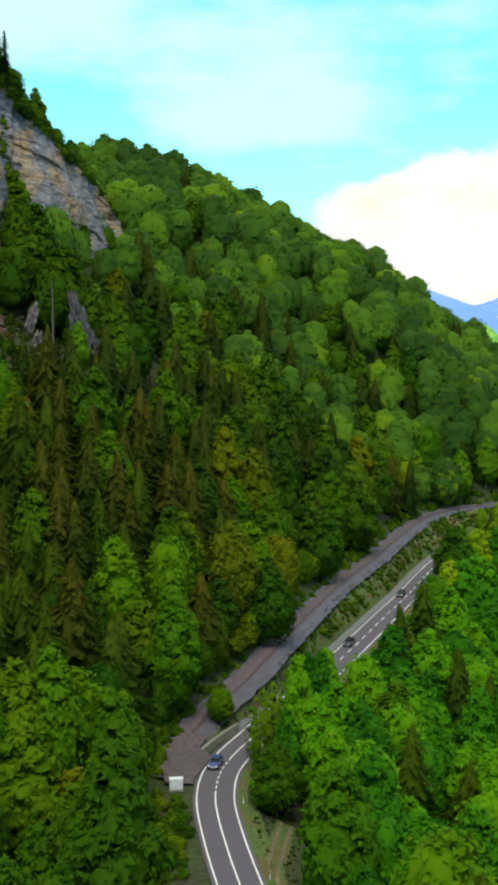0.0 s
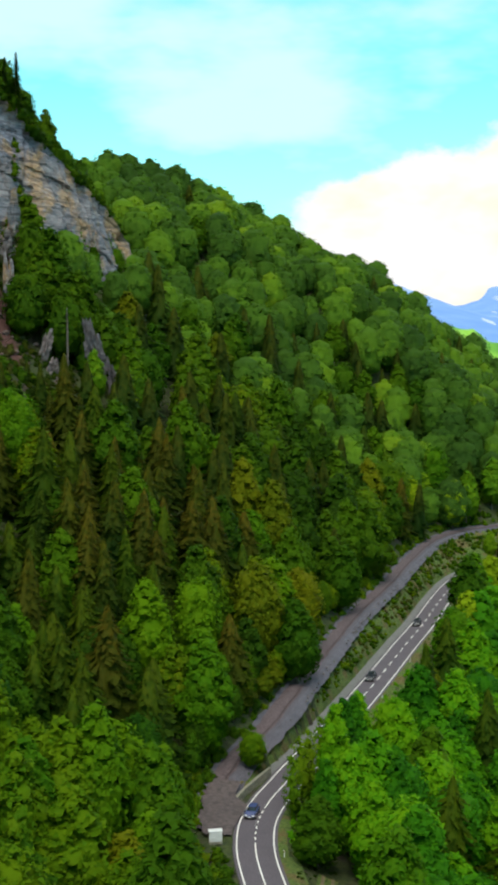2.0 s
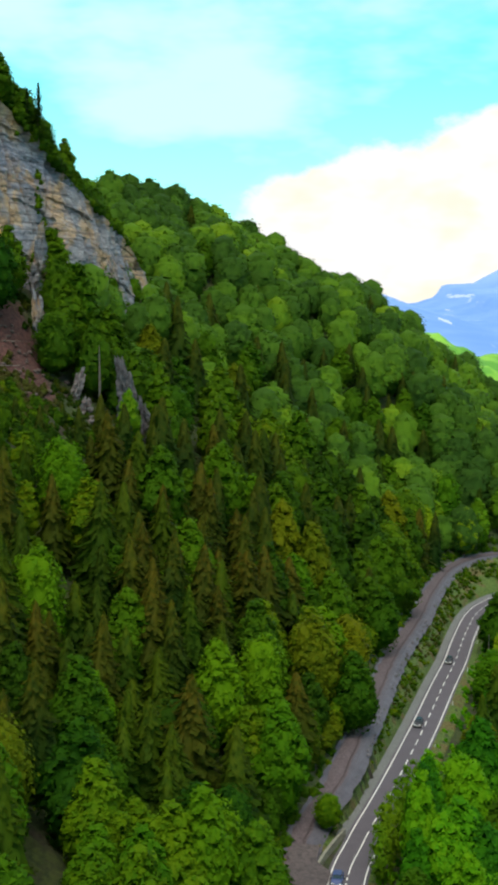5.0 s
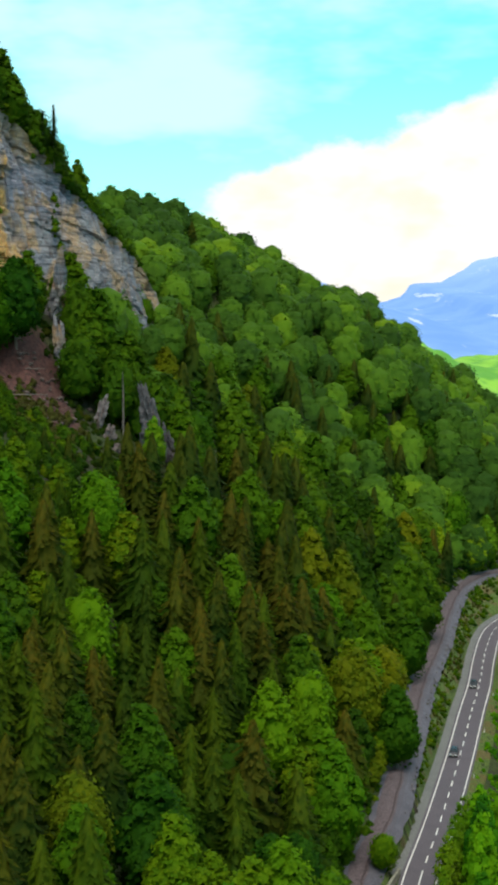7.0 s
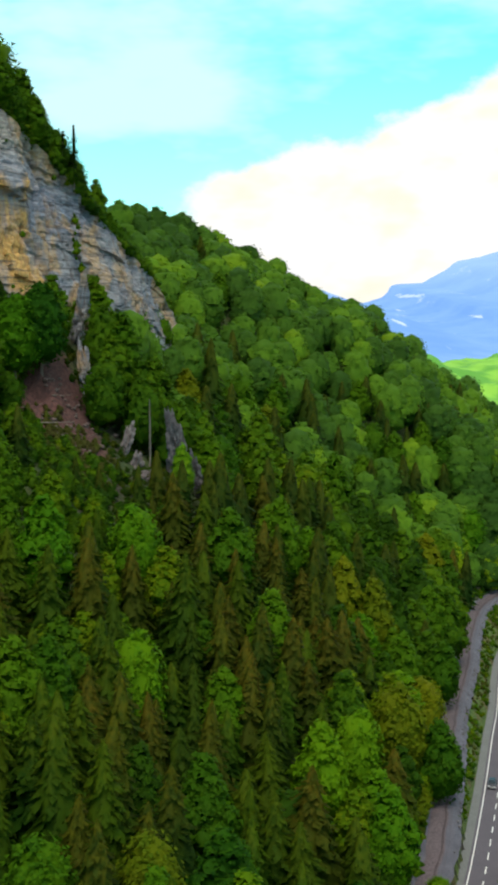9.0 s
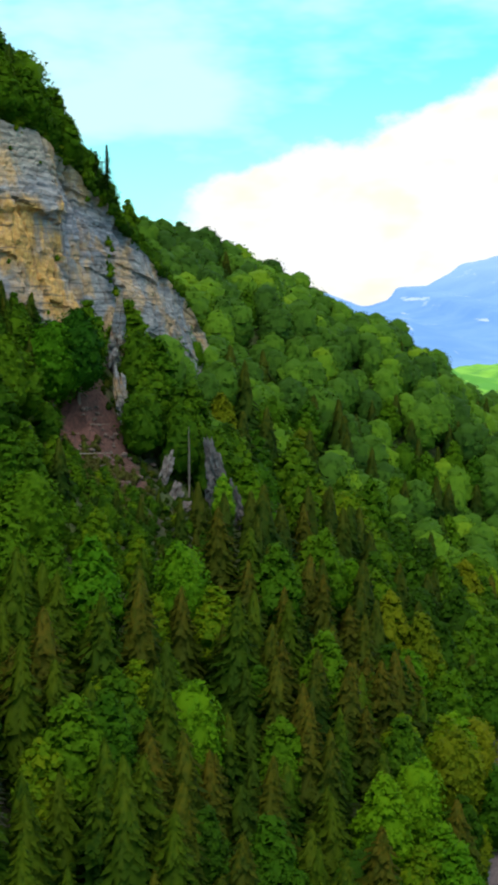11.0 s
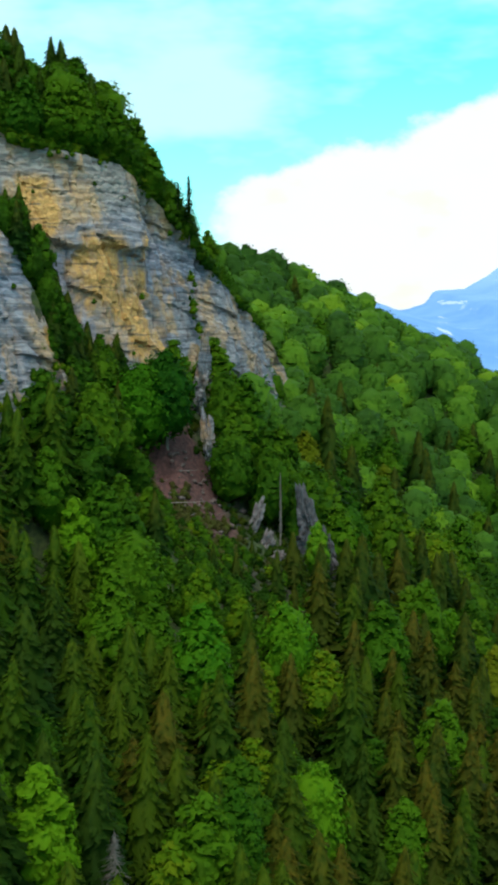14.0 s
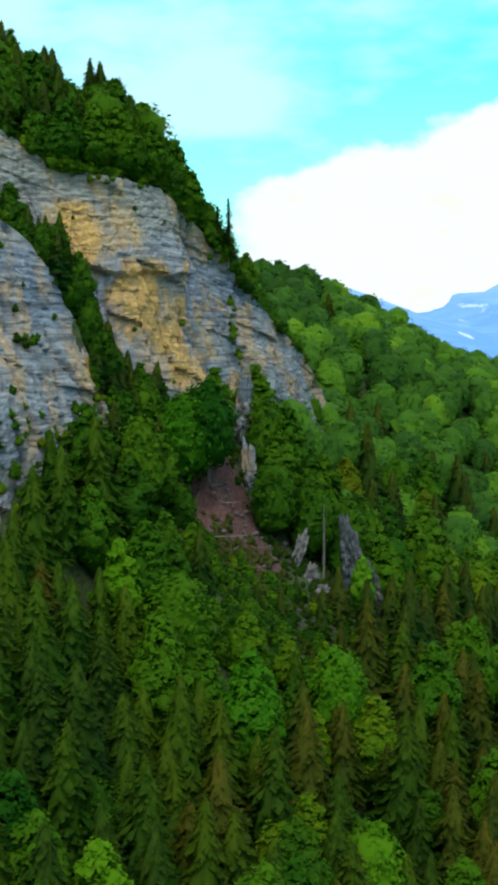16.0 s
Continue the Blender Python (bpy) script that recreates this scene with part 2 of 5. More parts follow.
grass = n.mix(n.step(small, 0.3, 0.7), (0.012, 0.026, 0.004), (0.040, 0.054, 0.008))
earth = n.mix(n.step(small, 0.3, 0.7), (0.014, 0.011, 0.007), (0.036, 0.028, 0.017))
c = n.mix(n.step(big, 0.52, 0.66), grass, earth)
bare = n.mix(n.step(small, 0.35, 0.65), (0.042, 0.016, 0.014), (0.090, 0.037, 0.031))
reach = n.math("ADD", patch.outputs["Value"], n.math("MULTIPLY", n.math("SUBTRACT", big, 0.5), 16.0))
c = n.mix(n.step(reach, 13.5, 9.5), c, bare)
n.link(c, s.inputs["Base Color"])
s.inputs["Roughness"].default_value = 0.95
n.link(n.bump(small, 0.7, 0.3), s.inputs["Normal"])


def stony(name, dark, light, scale, rough=0.9, deep=0.1):
    made, nodes, shader, place = material(name)
    fine, wide = nodes.noise(place, scale, 6.0, 0.65), nodes.noise(place, scale * 0.06, 4.0)
    mixed = nodes.mix(nodes.step(fine, 0.3, 0.7), dark, light)
    mixed = nodes.mix(nodes.math("MULTIPLY", nodes.step(wide, 0.4, 0.7), 0.4), mixed, dark)
    nodes.link(mixed, shader.inputs["Base Color"])
    shader.inputs["Roughness"].default_value = rough
    nodes.link(nodes.bump(fine, 0.6, deep), shader.inputs["Normal"])
    return made


ASPHALT = stony("asphalt", (0.060, 0.053, 0.066), (0.102, 0.090, 0.110), 4.0, 0.85, 0.01)
GRAVEL = stony("gravel_shoulder", (0.092, 0.096, 0.094), (0.165, 0.168, 0.168), 2.5)
BALLAST = stony("track_ballast", (0.048, 0.046, 0.060), (0.118, 0.112, 0.140), 5.0, deep=0.05)
RUSTY = stony("worn_track_earth", (0.050, 0.037, 0.043), (0.128, 0.097, 0.106), 2.2, deep=0.2)
DARK_EARTH = stony("damp_earth", (0.030, 0.020, 0.024), (0.072, 0.050, 0.056), 1.5)
YARD = stony("yard_gravel", (0.046, 0.037, 0.040), (0.108, 0.086, 0.086), 1.2, deep=0.05)
DIRT = stony("dirt", (0.085, 0.070, 0.035), (0.17, 0.14, 0.075), 1.5)
BANK, n, s, p = material("grassy_bank")
tufts, patchy, crumbs = n.noise(p, 1.6, 6.0, 0.65), n.noise(p, 0.16, 4.0, 0.6), n.noise(p, 0.9, 5.0, 0.7)
c = n.mix(n.step(tufts, 0.32, 0.68), (0.034, 0.072, 0.010), (0.100, 0.148, 0.022))
c = n.mix(n.math("MULTIPLY", n.step(patchy, 0.49, 0.60), 0.75), c, n.mix(tufts, (0.068, 0.046, 0.016), (0.155, 0.106, 0.038)))
c = n.mix(n.math("MULTIPLY", n.step(crumbs, 0.66, 0.74), 0.4), c, (0.27, 0.25, 0.20))
n.link(c, s.inputs["Base Color"])
s.inputs["Roughness"].default_value = 0.95
n.link(n.bump(tufts, 1.0, 0.5), s.inputs["Normal"])
CONCRETE = stony("old_concrete", (0.13, 0.13, 0.10), (0.27, 0.265, 0.21), 2.0)
DULL_ROCK = stony("dull_rock", (0.056, 0.050, 0.056), (0.150, 0.134, 0.144), 0.8, deep=0.4)
PALE_ROCK = stony("pale_pink_rock", (0.080, 0.056, 0.058), (0.330, 0.275, 0.270), 1.2, deep=0.4)
RUBBLE = stony("rubble", (0.050, 0.032, 0.030), (0.135, 0.095, 0.085), 1.5)
LINE = stony("road_paint", (0.62, 0.62, 0.60), (0.82, 0.82, 0.80), 3.0, 0.6, 0.005)
WHITE = plain("white_sheet_metal", (0.62, 0.65, 0.66), 0.45, spread=0.07)
ROOF_GREY = plain("grey_sheet_metal", (0.38, 0.40, 0.42), 0.5)
BLACK = plain("black_rubber", (0.018, 0.018, 0.02), 0.7)
CHROME = plain("grey_metal", (0.5, 0.5, 0.52), 0.3, 1.0)
REFLECTOR = plain("red_plastic", (0.45, 0.02, 0.02), 0.35)
LAMP = plain("clear_lamp", (0.75, 0.77, 0.8), 0.15)
PAINT_DARK = plain("dark_car_paint", (0.022, 0.025, 0.032), 0.25, spread=0.05)
PAINT_BLUE = plain("blue_car_paint", (0.040, 0.060, 0.165), 0.25, spread=0.05)
GLASS, n, s, p = material("car_glass")
s.inputs["Base Color"].default_value, s.inputs["Roughness"].default_value = (0.02, 0.025, 0.03, 1), 0.05

MOUNTAIN, n, s, p = material("far_mountain")
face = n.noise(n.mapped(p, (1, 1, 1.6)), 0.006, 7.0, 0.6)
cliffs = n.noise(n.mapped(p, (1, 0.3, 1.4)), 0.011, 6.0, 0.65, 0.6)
# the haze of distance put into the slopes' colour as blue
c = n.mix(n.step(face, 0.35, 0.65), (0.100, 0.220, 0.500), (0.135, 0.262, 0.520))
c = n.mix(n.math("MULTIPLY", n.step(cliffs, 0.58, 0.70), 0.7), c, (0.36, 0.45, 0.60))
# bare pale cliffs; the light they catch is put into the colour
ragged = n.noise(n.mapped(p, (1, 0.2, 1.6)), 0.03, 5.0, 0.7)
for x, y, z, reach in ((591, 2823, 68, 8), (902, 3964, 140, 9), (898, 3220, 75, 7), (825, 3810, 91, 5), (612, 2850, 76, 5)):
    apart, near = n.add("ShaderNodeVectorMath"), n.add("ShaderNodeVectorMath")
    apart.operation, near.operation = "MULTIPLY", "DISTANCE"
    n.link(p, apart.inputs[0])
    apart.inputs[1].default_value = (1, 0.05, 1.3)
    n.link(apart.outputs[0], near.inputs[0])
    near.inputs[1].default_value = (x, y * 0.05, z * 1.3)
    gap = n.math("ADD", near.outputs["Value"], n.math("MULTIPLY", n.math("SUBTRACT", ragged, 0.5), reach * 6.0))
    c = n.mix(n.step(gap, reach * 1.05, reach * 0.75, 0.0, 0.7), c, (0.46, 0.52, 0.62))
# haze painted paler with height
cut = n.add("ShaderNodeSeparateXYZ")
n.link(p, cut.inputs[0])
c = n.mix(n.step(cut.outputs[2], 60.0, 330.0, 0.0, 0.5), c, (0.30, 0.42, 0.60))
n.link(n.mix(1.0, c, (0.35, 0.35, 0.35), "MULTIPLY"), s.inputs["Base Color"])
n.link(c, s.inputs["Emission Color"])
# the slopes glow by themselves to stand in for lit haze
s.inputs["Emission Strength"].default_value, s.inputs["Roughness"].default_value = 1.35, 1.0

MEADOW, n, s, p = material("far_meadow")
c = n.mix(n.step(n.noise(p, 0.02, 6.0), 0.4, 0.6), (0.085, 0.270, 0.022), (0.205, 0.430, 0.035))
n.link(c, s.inputs["Base Color"])
s.inputs["Roughness"].default_value = 0.95


# ---- helpers for meshes ----
def smooth_line(points, step=1.0):
    """A smooth curve through plan points, resampled at even steps."""
    pts = np.array(points, float)
    pts = np.vstack([2 * pts[0] - pts[1], pts, 2 * pts[-1] - pts[-2]])
    out = []
    for a, b, c, d in zip(pts[:-3], pts[1:-2], pts[2:-1], pts[3:]):
        t = np.linspace(0, 1, 24, endpoint=False)[:, None]
        out.append(0.5 * (2 * b + (c - a) * t + (2 * a - 5 * b + 4 * c - d) * t ** 2 + (3 * b - a - 3 * c + d) * t ** 3))
    line = np.vstack(out + [pts[-2:-1]])
    way = np.r_[0, np.cumsum(np.linalg.norm(np.diff(line, axis=0), axis=1))]
    at = np.arange(0, way[-1], step)
    return np.stack([np.interp(at, way, line[:, i]) for i in range(line.shape[1])], 1)


def mesh_object(name, verts, faces, mat, parent=None, label="", smooth=False):
    data = bpy.data.meshes.new(name)
    data.from_pydata([tuple(v) for v in verts], [], [tuple(f) for f in faces])
    data.materials.append(mat)
    if smooth:
        data.shade_smooth()
    data.update()
    ob = new(name, data)
    if parent is not None:
        ob.parent = parent
    if label:
        tagged(ob, label)
    return ob


def part(name, bm, mat, parent, label=""):
    data = bpy.data.meshes.new(name)
    bm.to_mesh(data)
    bm.free()
    data.materials.append(mat)
    ob = new(name, data)
    ob.parent = parent
    return tagged(ob, label) if label else ob


def box(size, at=(0, 0, 0), bevel=0.0, taper=1.0):
    bm = bmesh.new()
    bmesh.ops.create_cube(bm, size=1.0, matrix=Matrix.Translation(at) @ Matrix.Diagonal((*size, 1)))
    if taper != 1.0:
        for v in bm.verts:
            if v.co.z > at[2]:
                v.co.x, v.co.y = at[0] + (v.co.x - at[0]) * taper, at[1] + (v.co.y - at[1]) * taper
    if bevel:
        bmesh.ops.bevel(bm, geom=list(bm.edges), offset=bevel, segments=2, affect="EDGES")
    return bm


def rod(radius, top_radius, length, at=(0, 0, 0), turn=(0, 0, 0), sides=10):
    bm = bmesh.new()
    m = pose(*at, *turn) @ Matrix.Translation((0, 0, length / 2))
    bmesh.ops.create_cone(bm, cap_ends=True, segments=sides, radius1=radius, radius2=top_radius, depth=length, matrix=m)
    return bm


def empty(name, at=(0, 0, 0), turn=0.0):
    ob = new(name)
    ob.empty_display_size = 0.5
    ob.matrix_world = pose(*at, 0, 0, turn)
    return ob


# ---- the lie of the land ----
ROAD_LINE = smooth_line([(60, -200), (30, 30), (9, 100), (3, 125), (-1.2, 147), (-3.1, 158), (-4.7, 169.5), (-5.1, 177), (-4.5, 185), (-2.4, 193),
                         (0.3, 200), (3.2, 207.5), (9.2, 222), (17.4, 243), (24.8, 262.5), (34, 287.5), (41.6, 307.5), (50, 332),
                         (58, 353), (65, 366), (76, 379), (95, 391), (125, 400), (300, 405), (900, 300)], 1.0)
TRACK_LINE = smooth_line([(-75, -200), (-45, 40), (-30, 120), (-20, 160), (-14.5, 182), (-11.6, 194), (-9.5, 202), (-6.4, 208.5), (-1.2, 219.5),
                          (4.9, 237.5), (13, 262.5), (22.8, 293), (34.3, 323.5), (45.8, 357.5), (57.5, 386), (68.5, 401.5), (78, 408.5),
                          (100, 418), (150, 427), (300, 433), (900, 330)], 1.0)


def track_height(y, x=0.0):
    z = np.interp(y, [180, 194, 202, 208, 220, 238, 260, 300, 420], [0.4, 0.7, 1.6, 3.0, 4.6, 5.6, 6.6, 6.9, 7.4])
    return z


def beside(line, x, y):
    """Nearest point of a line: index and signed distance, positive to its left."""
    index, gap = np.empty(x.shape, int), np.empty(x.shape)
    tangent = np.gradient(line, axis=0)
    tangent /= np.linalg.norm(tangent, axis=1)[:, None]
    for a in range(0, x.size, 4000):
        q = np.stack([x[a:a + 4000], y[a:a + 4000]], 1)
        d2 = ((q[:, None, :] - line[None, ::2, :]) ** 2).sum(2)
        i = d2.argmin(1) * 2
        off = q - line[i]
        side = tangent[i, 0] * off[:, 1] - tangent[i, 1] * off[:, 0]
        index[a:a + 4000], gap[a:a + 4000] = i, np.where(side >= 0, 1, -1) * np.sqrt(d2.min(1))
    return index, gap


CRAGS = (  # plan line at a middle height, that height, rim heights along it, lean
    (np.array([(-119, 300), (-105, 310.5), (-92, 320), (-81.5, 332), (-74, 345.5), (-67.5, 354.5), (-61, 365.5), (-54, 379), (-47.5, 391), (-45, 395.5)], float), 122.0,
     ((0, 167), (9, 162), (16, 157.5), (34, 156.5), (48, 155), (55, 152.5), (66, 146.5), (75, 138.5), (84, 131.5), (98, 122.5), (113, 113.5), (119, 107), (122, 103)), 0.22),
    (np.array([(-140, 229), (-124, 257.5), (-112, 278.5), (-102, 296), (-99.5, 300.5)], float), 107.0,
     ((0, 168), (33, 160), (57, 149), (70, 141), (77, 134), (79.5, 118), (82, 102)), 0.34),
)


def soft_noise(x, y, scale, seed):
    r = np.random.RandomState(seed)
    z = np.zeros_like(x)
    for _ in range(9):
        a, f = r.uniform(0, 2 * np.pi), r.uniform(0.6, 1.7) / scale
        z += np.sin(2 * np.pi * f * (x * np.cos(a) + y * np.sin(a)) + r.uniform(0, 6.3))
    return z / 4.0


def ground(x, y, hollow=3.0):
    """Height of the ground, for arrays of plan places; hollow: how far it keeps below the embankment."""
    shape = np.shape(x)
    x, y = np.ravel(np.asarray(x, float)), np.ravel(np.asarray(y, float))
    i, e = beside(TRACK_LINE, x, y)
    _, f = beside(ROAD_LINE, x, y)
    f = -f
    zt = track_height(TRACK_LINE[i, 1])
    k = np.interp(y, [150, 212, 250, 290, 330, 420, 500], [0.59, 0.61, 0.63, 0.73, 0.77, 0.83, 0.93])
    up = np.maximum(e - 2.9, 0)
    hill = zt + k * np.minimum(up, 108) + 0.38 * np.clip(up - 108, 0, 90)
    hill += soft_noise(x, y, 60, 3) * np.clip(up / 40, 0, 1) * 3.0 + soft_noise(x, y, 17, 4) * np.clip(up / 15, 0, 1) * 0.8
    cap = np.interp(x, [-60, -16, 10, 38, 65, 87, 115, 165, 260], [133, 124, 115, 103, 88, 70, 52, 28, -6])
    cap = cap + np.where(y < 575, np.interp(x, [-45, 0, 40], [0.0, 0.14, 0.28]) * (np.maximum(y, 250) - 575), -0.85 * (y - 575))
    hill = np.where(y > 300, np.minimum(hill, cap - 4.2 + 4 * soft_noise(x, y, 70, 8)), hill)
    a, b = np.maximum(-3.4 - e, 0), np.maximum(-5.6 - f, 0)
    bank = (zt + 0.2) * (b / np.maximum(a + b, 0.01)) ** hollow - 0.2
    right = -0.5 * np.clip(f - 5.0, 0, 24) + soft_noise(x, y, 25, 6) * np.clip((f - 6) / 20, 0, 1) * 1.2
    z = np.where(e > 2.9, hill, np.where(e > -3.4, zt - np.where(e > -1.0, 0.25, 0.25 * hollow), bank))
    z = np.where(f > -5.6, np.where(f > 5.0, right, -0.25), z)
    for (line, level, rims, lean), rise, depth, banks in zip(CRAGS, (0.62, -0.05), (55, 14), ((46, 43, 31, 15, 9), (9, 9, 9, 9, 9))):
        fine = smooth_line(line, 1.0)
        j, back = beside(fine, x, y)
        rim = np.interp(j, [r[0] for r in rims], [r[1] for r in rims])
        behind = back - np.maximum((rim - level) * lean, 0)
        lift = np.clip((behind - 1.5) / 5, 0, 1)
        lift = lift * lift * (3 - 2 * lift)
        inner = (j > 1) & (j < len(fine) - 3)
        top = rim - 0.5 + rise * np.clip(behind, 0, 40) + 0.1 * np.clip(behind - 40, 0, 200)
        fade = np.clip(1.0 - (behind - depth) / (depth + 15), 0, 1)
        raised = z + (top - z) * lift * fade
        bank_high = np.interp(j, [0, 8, 16, 26, 40], banks)
        foot = np.clip((back + np.where(bank_high > 10, 17, 24)) / 12, 0, 1) * np.where(inner & (back < 4), 1, 0)
        z = z + bank_high * foot * foot * (3 - 2 * foot)
        z = np.where(inner & (back > -12), np.maximum(z, raised), z)
    far = np.clip((np.hypot(x, y - 300) - 900) / 900, 0, 1)
    z = z * (1 - far) - 14 * far
    return z.reshape(shape)


def grid_lines(low, high, fine, outer):
    dense = np.arange(low, high + 0.01, fine)
    steps = np.cumsum(np.geomspace(fine * 1.4, 900, 24))
    steps = steps[steps < outer]
    return np.r_[low - steps[::-1], dense, high + steps]


gx = np.unique(np.r_[grid_lines(-150, 110, 3.0, 4600), np.arange(-24, 84, 1.5)])
gy = np.unique(np.r_[grid_lines(100, 640, 3.0, 4400), np.arange(140, 420, 1.5)])
mx, my = np.meshgrid(gx, gy)
mz = ground(mx, my)
verts = np.stack([mx.ravel(), my.ravel(), mz.ravel()], 1)
w = len(gx)
a = (np.arange(len(gy) - 1)[:, None] * w + np.arange(w - 1)[None, :]).ravel()
tagged(mesh_object("ground", verts.tolist(), np.stack([a, a + 1, a + w + 1, a + w], 1).tolist(), GROUND, smooth=True),
       "steep forest floor of grass, earth and brown scree", "ground", kind="structure")


# ---- road, track and yard ----
def ribbon(name, line, rows, mat, parent=None, label="", smooth=False):
    """A strip along a plan line. rows: functions of the line's points that give offset to the right and height."""
    t = np.gradient(line, axis=0)
    t /= np.linalg.norm(t, axis=1)[:, None]
    right = np.stack([t[:, 1], -t[:, 0]], 1)
    m, made = len(line), []
    for off, z in rows:
        q = line + right * np.reshape(np.broadcast_to(off, m), (m, 1))
        made.append(np.c_[q, np.broadcast_to(z, m)])
    made = np.stack(made, 1)
    k = len(rows)
    faces = [(i * k + j, i * k + j + 1, (i + 1) * k + j + 1, (i + 1) * k + j) for i in range(m - 1) for j in range(k - 1)]
    return mesh_object(name, made.reshape(-1, 3).tolist(), faces, mat, parent, label, smooth)


cut = (ROAD_LINE[:, 1] > 60) & (ROAD_LINE[:, 0] < 160)
road_line = ROAD_LINE[cut]
road = tagged(ribbon("road", road_line, [(-3.5, -0.4), (-3.45, 0.0), (0, 0.05), (3.45, 0.0), (3.5, -0.4)], ASPHALT),
              "grey two-lane asphalt road curving below the wooded slope", "road", kind="structure")
tagged(ribbon("road_shoulder", road_line[road_line[:, 1] > 203], [(-5.7, -0.3), (-5.4, 0.08), (-3.46, -0.01), (-3.4, -0.2)], GRAVEL),
       "pale gravel shoulder along the uphill side of the road", "shoulder", kind="structure")
tagged(ribbon("road_verge", road_line, [(3.4, -0.2), (3.46, -0.01), (4.6, 0.02), (6.4, -0.55), (6.8, -1.3)], BANK),
               "narrow grassy verge on the valley side of the road", "verge", kind="structure")
for off, name in ((-2.85, "edge_line"), (2.85, "edge_line")):
    ribbon(name, road_line, [(off - 0.10, 0.028), (off + 0.10, 0.028)], LINE, road, "white painted edge line")


def centre_mark(i0, i1):
    piece = road_line[i0:i1 + 1]
    ribbon("centre_mark", piece, [(-0.1, 0.066), (0.1, 0.066)], LINE, road)


bend = int(np.argmin(abs(road_line[:, 1] - 177)))
solid = int(np.argmin(abs(road_line[:, 1] - 190)))
dashes = int(np.argmin(abs(road_line[:, 1] - 206)))
centre_mark(0, bend)
for i in range(bend + 1, solid - 1, 2):
    centre_mark(i, i + 1)
centre_mark(solid, dashes)
for i in range(dashes + 3, len(road_line) - 4, 6):
    centre_mark(i, i + 3)

cut = (TRACK_LINE[:, 1] > 181) & (TRACK_LINE[:, 0] < 140) & (TRACK_LINE[:, 0] > -30)
track_line = TRACK_LINE[cut]
tz = track_height(track_line[:, 1])
jag = np.array([noise.noise(Vector((i * 0.35, 1.7, 0))) for i in range(len(track_line))])
rim = 2.6 + 0.5 * jag
track = tagged(ribbon("gravel_track", track_line, [(-2.7 - 0.6 * jag[::-1], tz + 0.3), (-2.0, tz + 0.02), (-0.7, tz + 0.12), (0.9, tz + 0.02), (2.2, tz + 0.1), (rim, tz - 0.05), (rim + 1.3, tz - 0.9)], BALLAST),
               "grey gravel track on an embankment along the slope foot", "track", kind="structure")
wander = jag[::-1]
ribbon("earth_strip", track_line, [(-2.0 - 0.5 * jag, tz + 0.13), (-0.7, tz + 0.18), (0.4, tz + 0.155), (1.25 + 0.4 * wander, tz + 0.13)], RUSTY, track, "brown earthy strip along the middle")
for middle, wide, name, dirt in ((0.75, 0.22, "wheel_rut", "dark damp rut in the gravel"),):
    ribbon(name, track_line, [(middle - wide + 0.3 * wander, tz + 0.19), (middle + 0.3 * wander, tz + 0.175), (middle + wide * (1 + 0.5 * jag) + 0.3 * wander, tz + 0.19)], DARK_EARTH, track, dirt)
# the bank between the track and the road
keep = (track_line[:, 1] > 198.5) & (track_line[:, 0] < 100)
bank_line, bank_top = track_line[keep], tz[keep]
_, gap = beside(ROAD_LINE, bank_line[:, 0], bank_line[:, 1])
rows = []
for k in range(9):
    u = k / 8
    uneven = np.array([noise.noise(Vector((q[0] * 0.45, q[1] * 0.45, k * 0.8))) for q in bank_line]) * math.sin(math.pi * min(1, u + 0.1))
    rows.append((2.2 + (np.maximum(gap, 9.2) - 5.2 - 2.2) * u + 0.35 * uneven, (bank_top - 0.12) * (1 - u) ** 0.85 + 0.05 * u + 0.45 * uneven))
tagged(ribbon("embankment", bank_line, rows, BANK, smooth=True), "steep grassy bank with earth patches between track and road", "bank", kind="structure")
# the yard where the track meets the road
yard_line = smooth_line([(-12.2, 179.5), (-12.5, 183), (-11.9, 188), (-10.6, 194), (-9.5, 199)], 1.0)
u = np.linspace(0, 1, len(yard_line))
wide = np.interp(u, [0, 0.12, 0.3, 0.6, 1], [0.3, 1.0, 1.6, 2.3, 2.2]) + 0.35 * np.sin(np.arange(len(yard_line)) * 1.7)
yz = np.interp(yard_line[:, 1], [176, 182, 190, 202], [0.12, 0.62, 0.88, 1.95])
tagged(ribbon("yard", yard_line, [(-wide, yz), (-wide * 0.3, yz + 0.06), (wide * 0.5, yz + 0.04), (np.interp(u, [0, 0.3, 0.62, 0.75, 1], [3.6, 4.6, 5.4, 2.6, 2.6]), 0.1 + (yz - 0.1) * np.interp(u, [0, 0.6, 0.8], [0.1, 0.5, 1.0]))], YARD),
       "brown gravel lay-by beside the bend of the road", "lay-by", kind="structure")
lane_line = smooth_line([(3.0, 128), (2.9, 140), (3.1, 150), (3.9, 158), (4.8, 165), (5.6, 171)], 1.0)


def lying(line, offsets, lift):
    """Rows for a ribbon that follows the ground across its width."""
    t = np.gradient(line, axis=0)
    t /= np.linalg.norm(t, axis=1)[:, None]
    made = []
    for off in offsets:
        z = ground(line[:, 0] + t[:, 1] * off, line[:, 1] - t[:, 0] * off)
        made.append((off, np.convolve(np.pad(z, 2, "edge"), np.ones(5) / 5, "valid") + lift))
    return made


lane = tagged(ribbon("dirt_lane", lane_line, lying(lane_line, (-1.5, -1.2, 0.0, 1.2, 1.5), 0.10), BANK, smooth=True),
              "grassy lane with two worn ruts below the road", "lane", kind="structure")
for middle in (-0.72, 0.72):
    ribbon("rut", lane_line, lying(lane_line, (middle - 0.26, middle, middle + 0.26), 0.16), DIRT, lane, "bare brown rut")


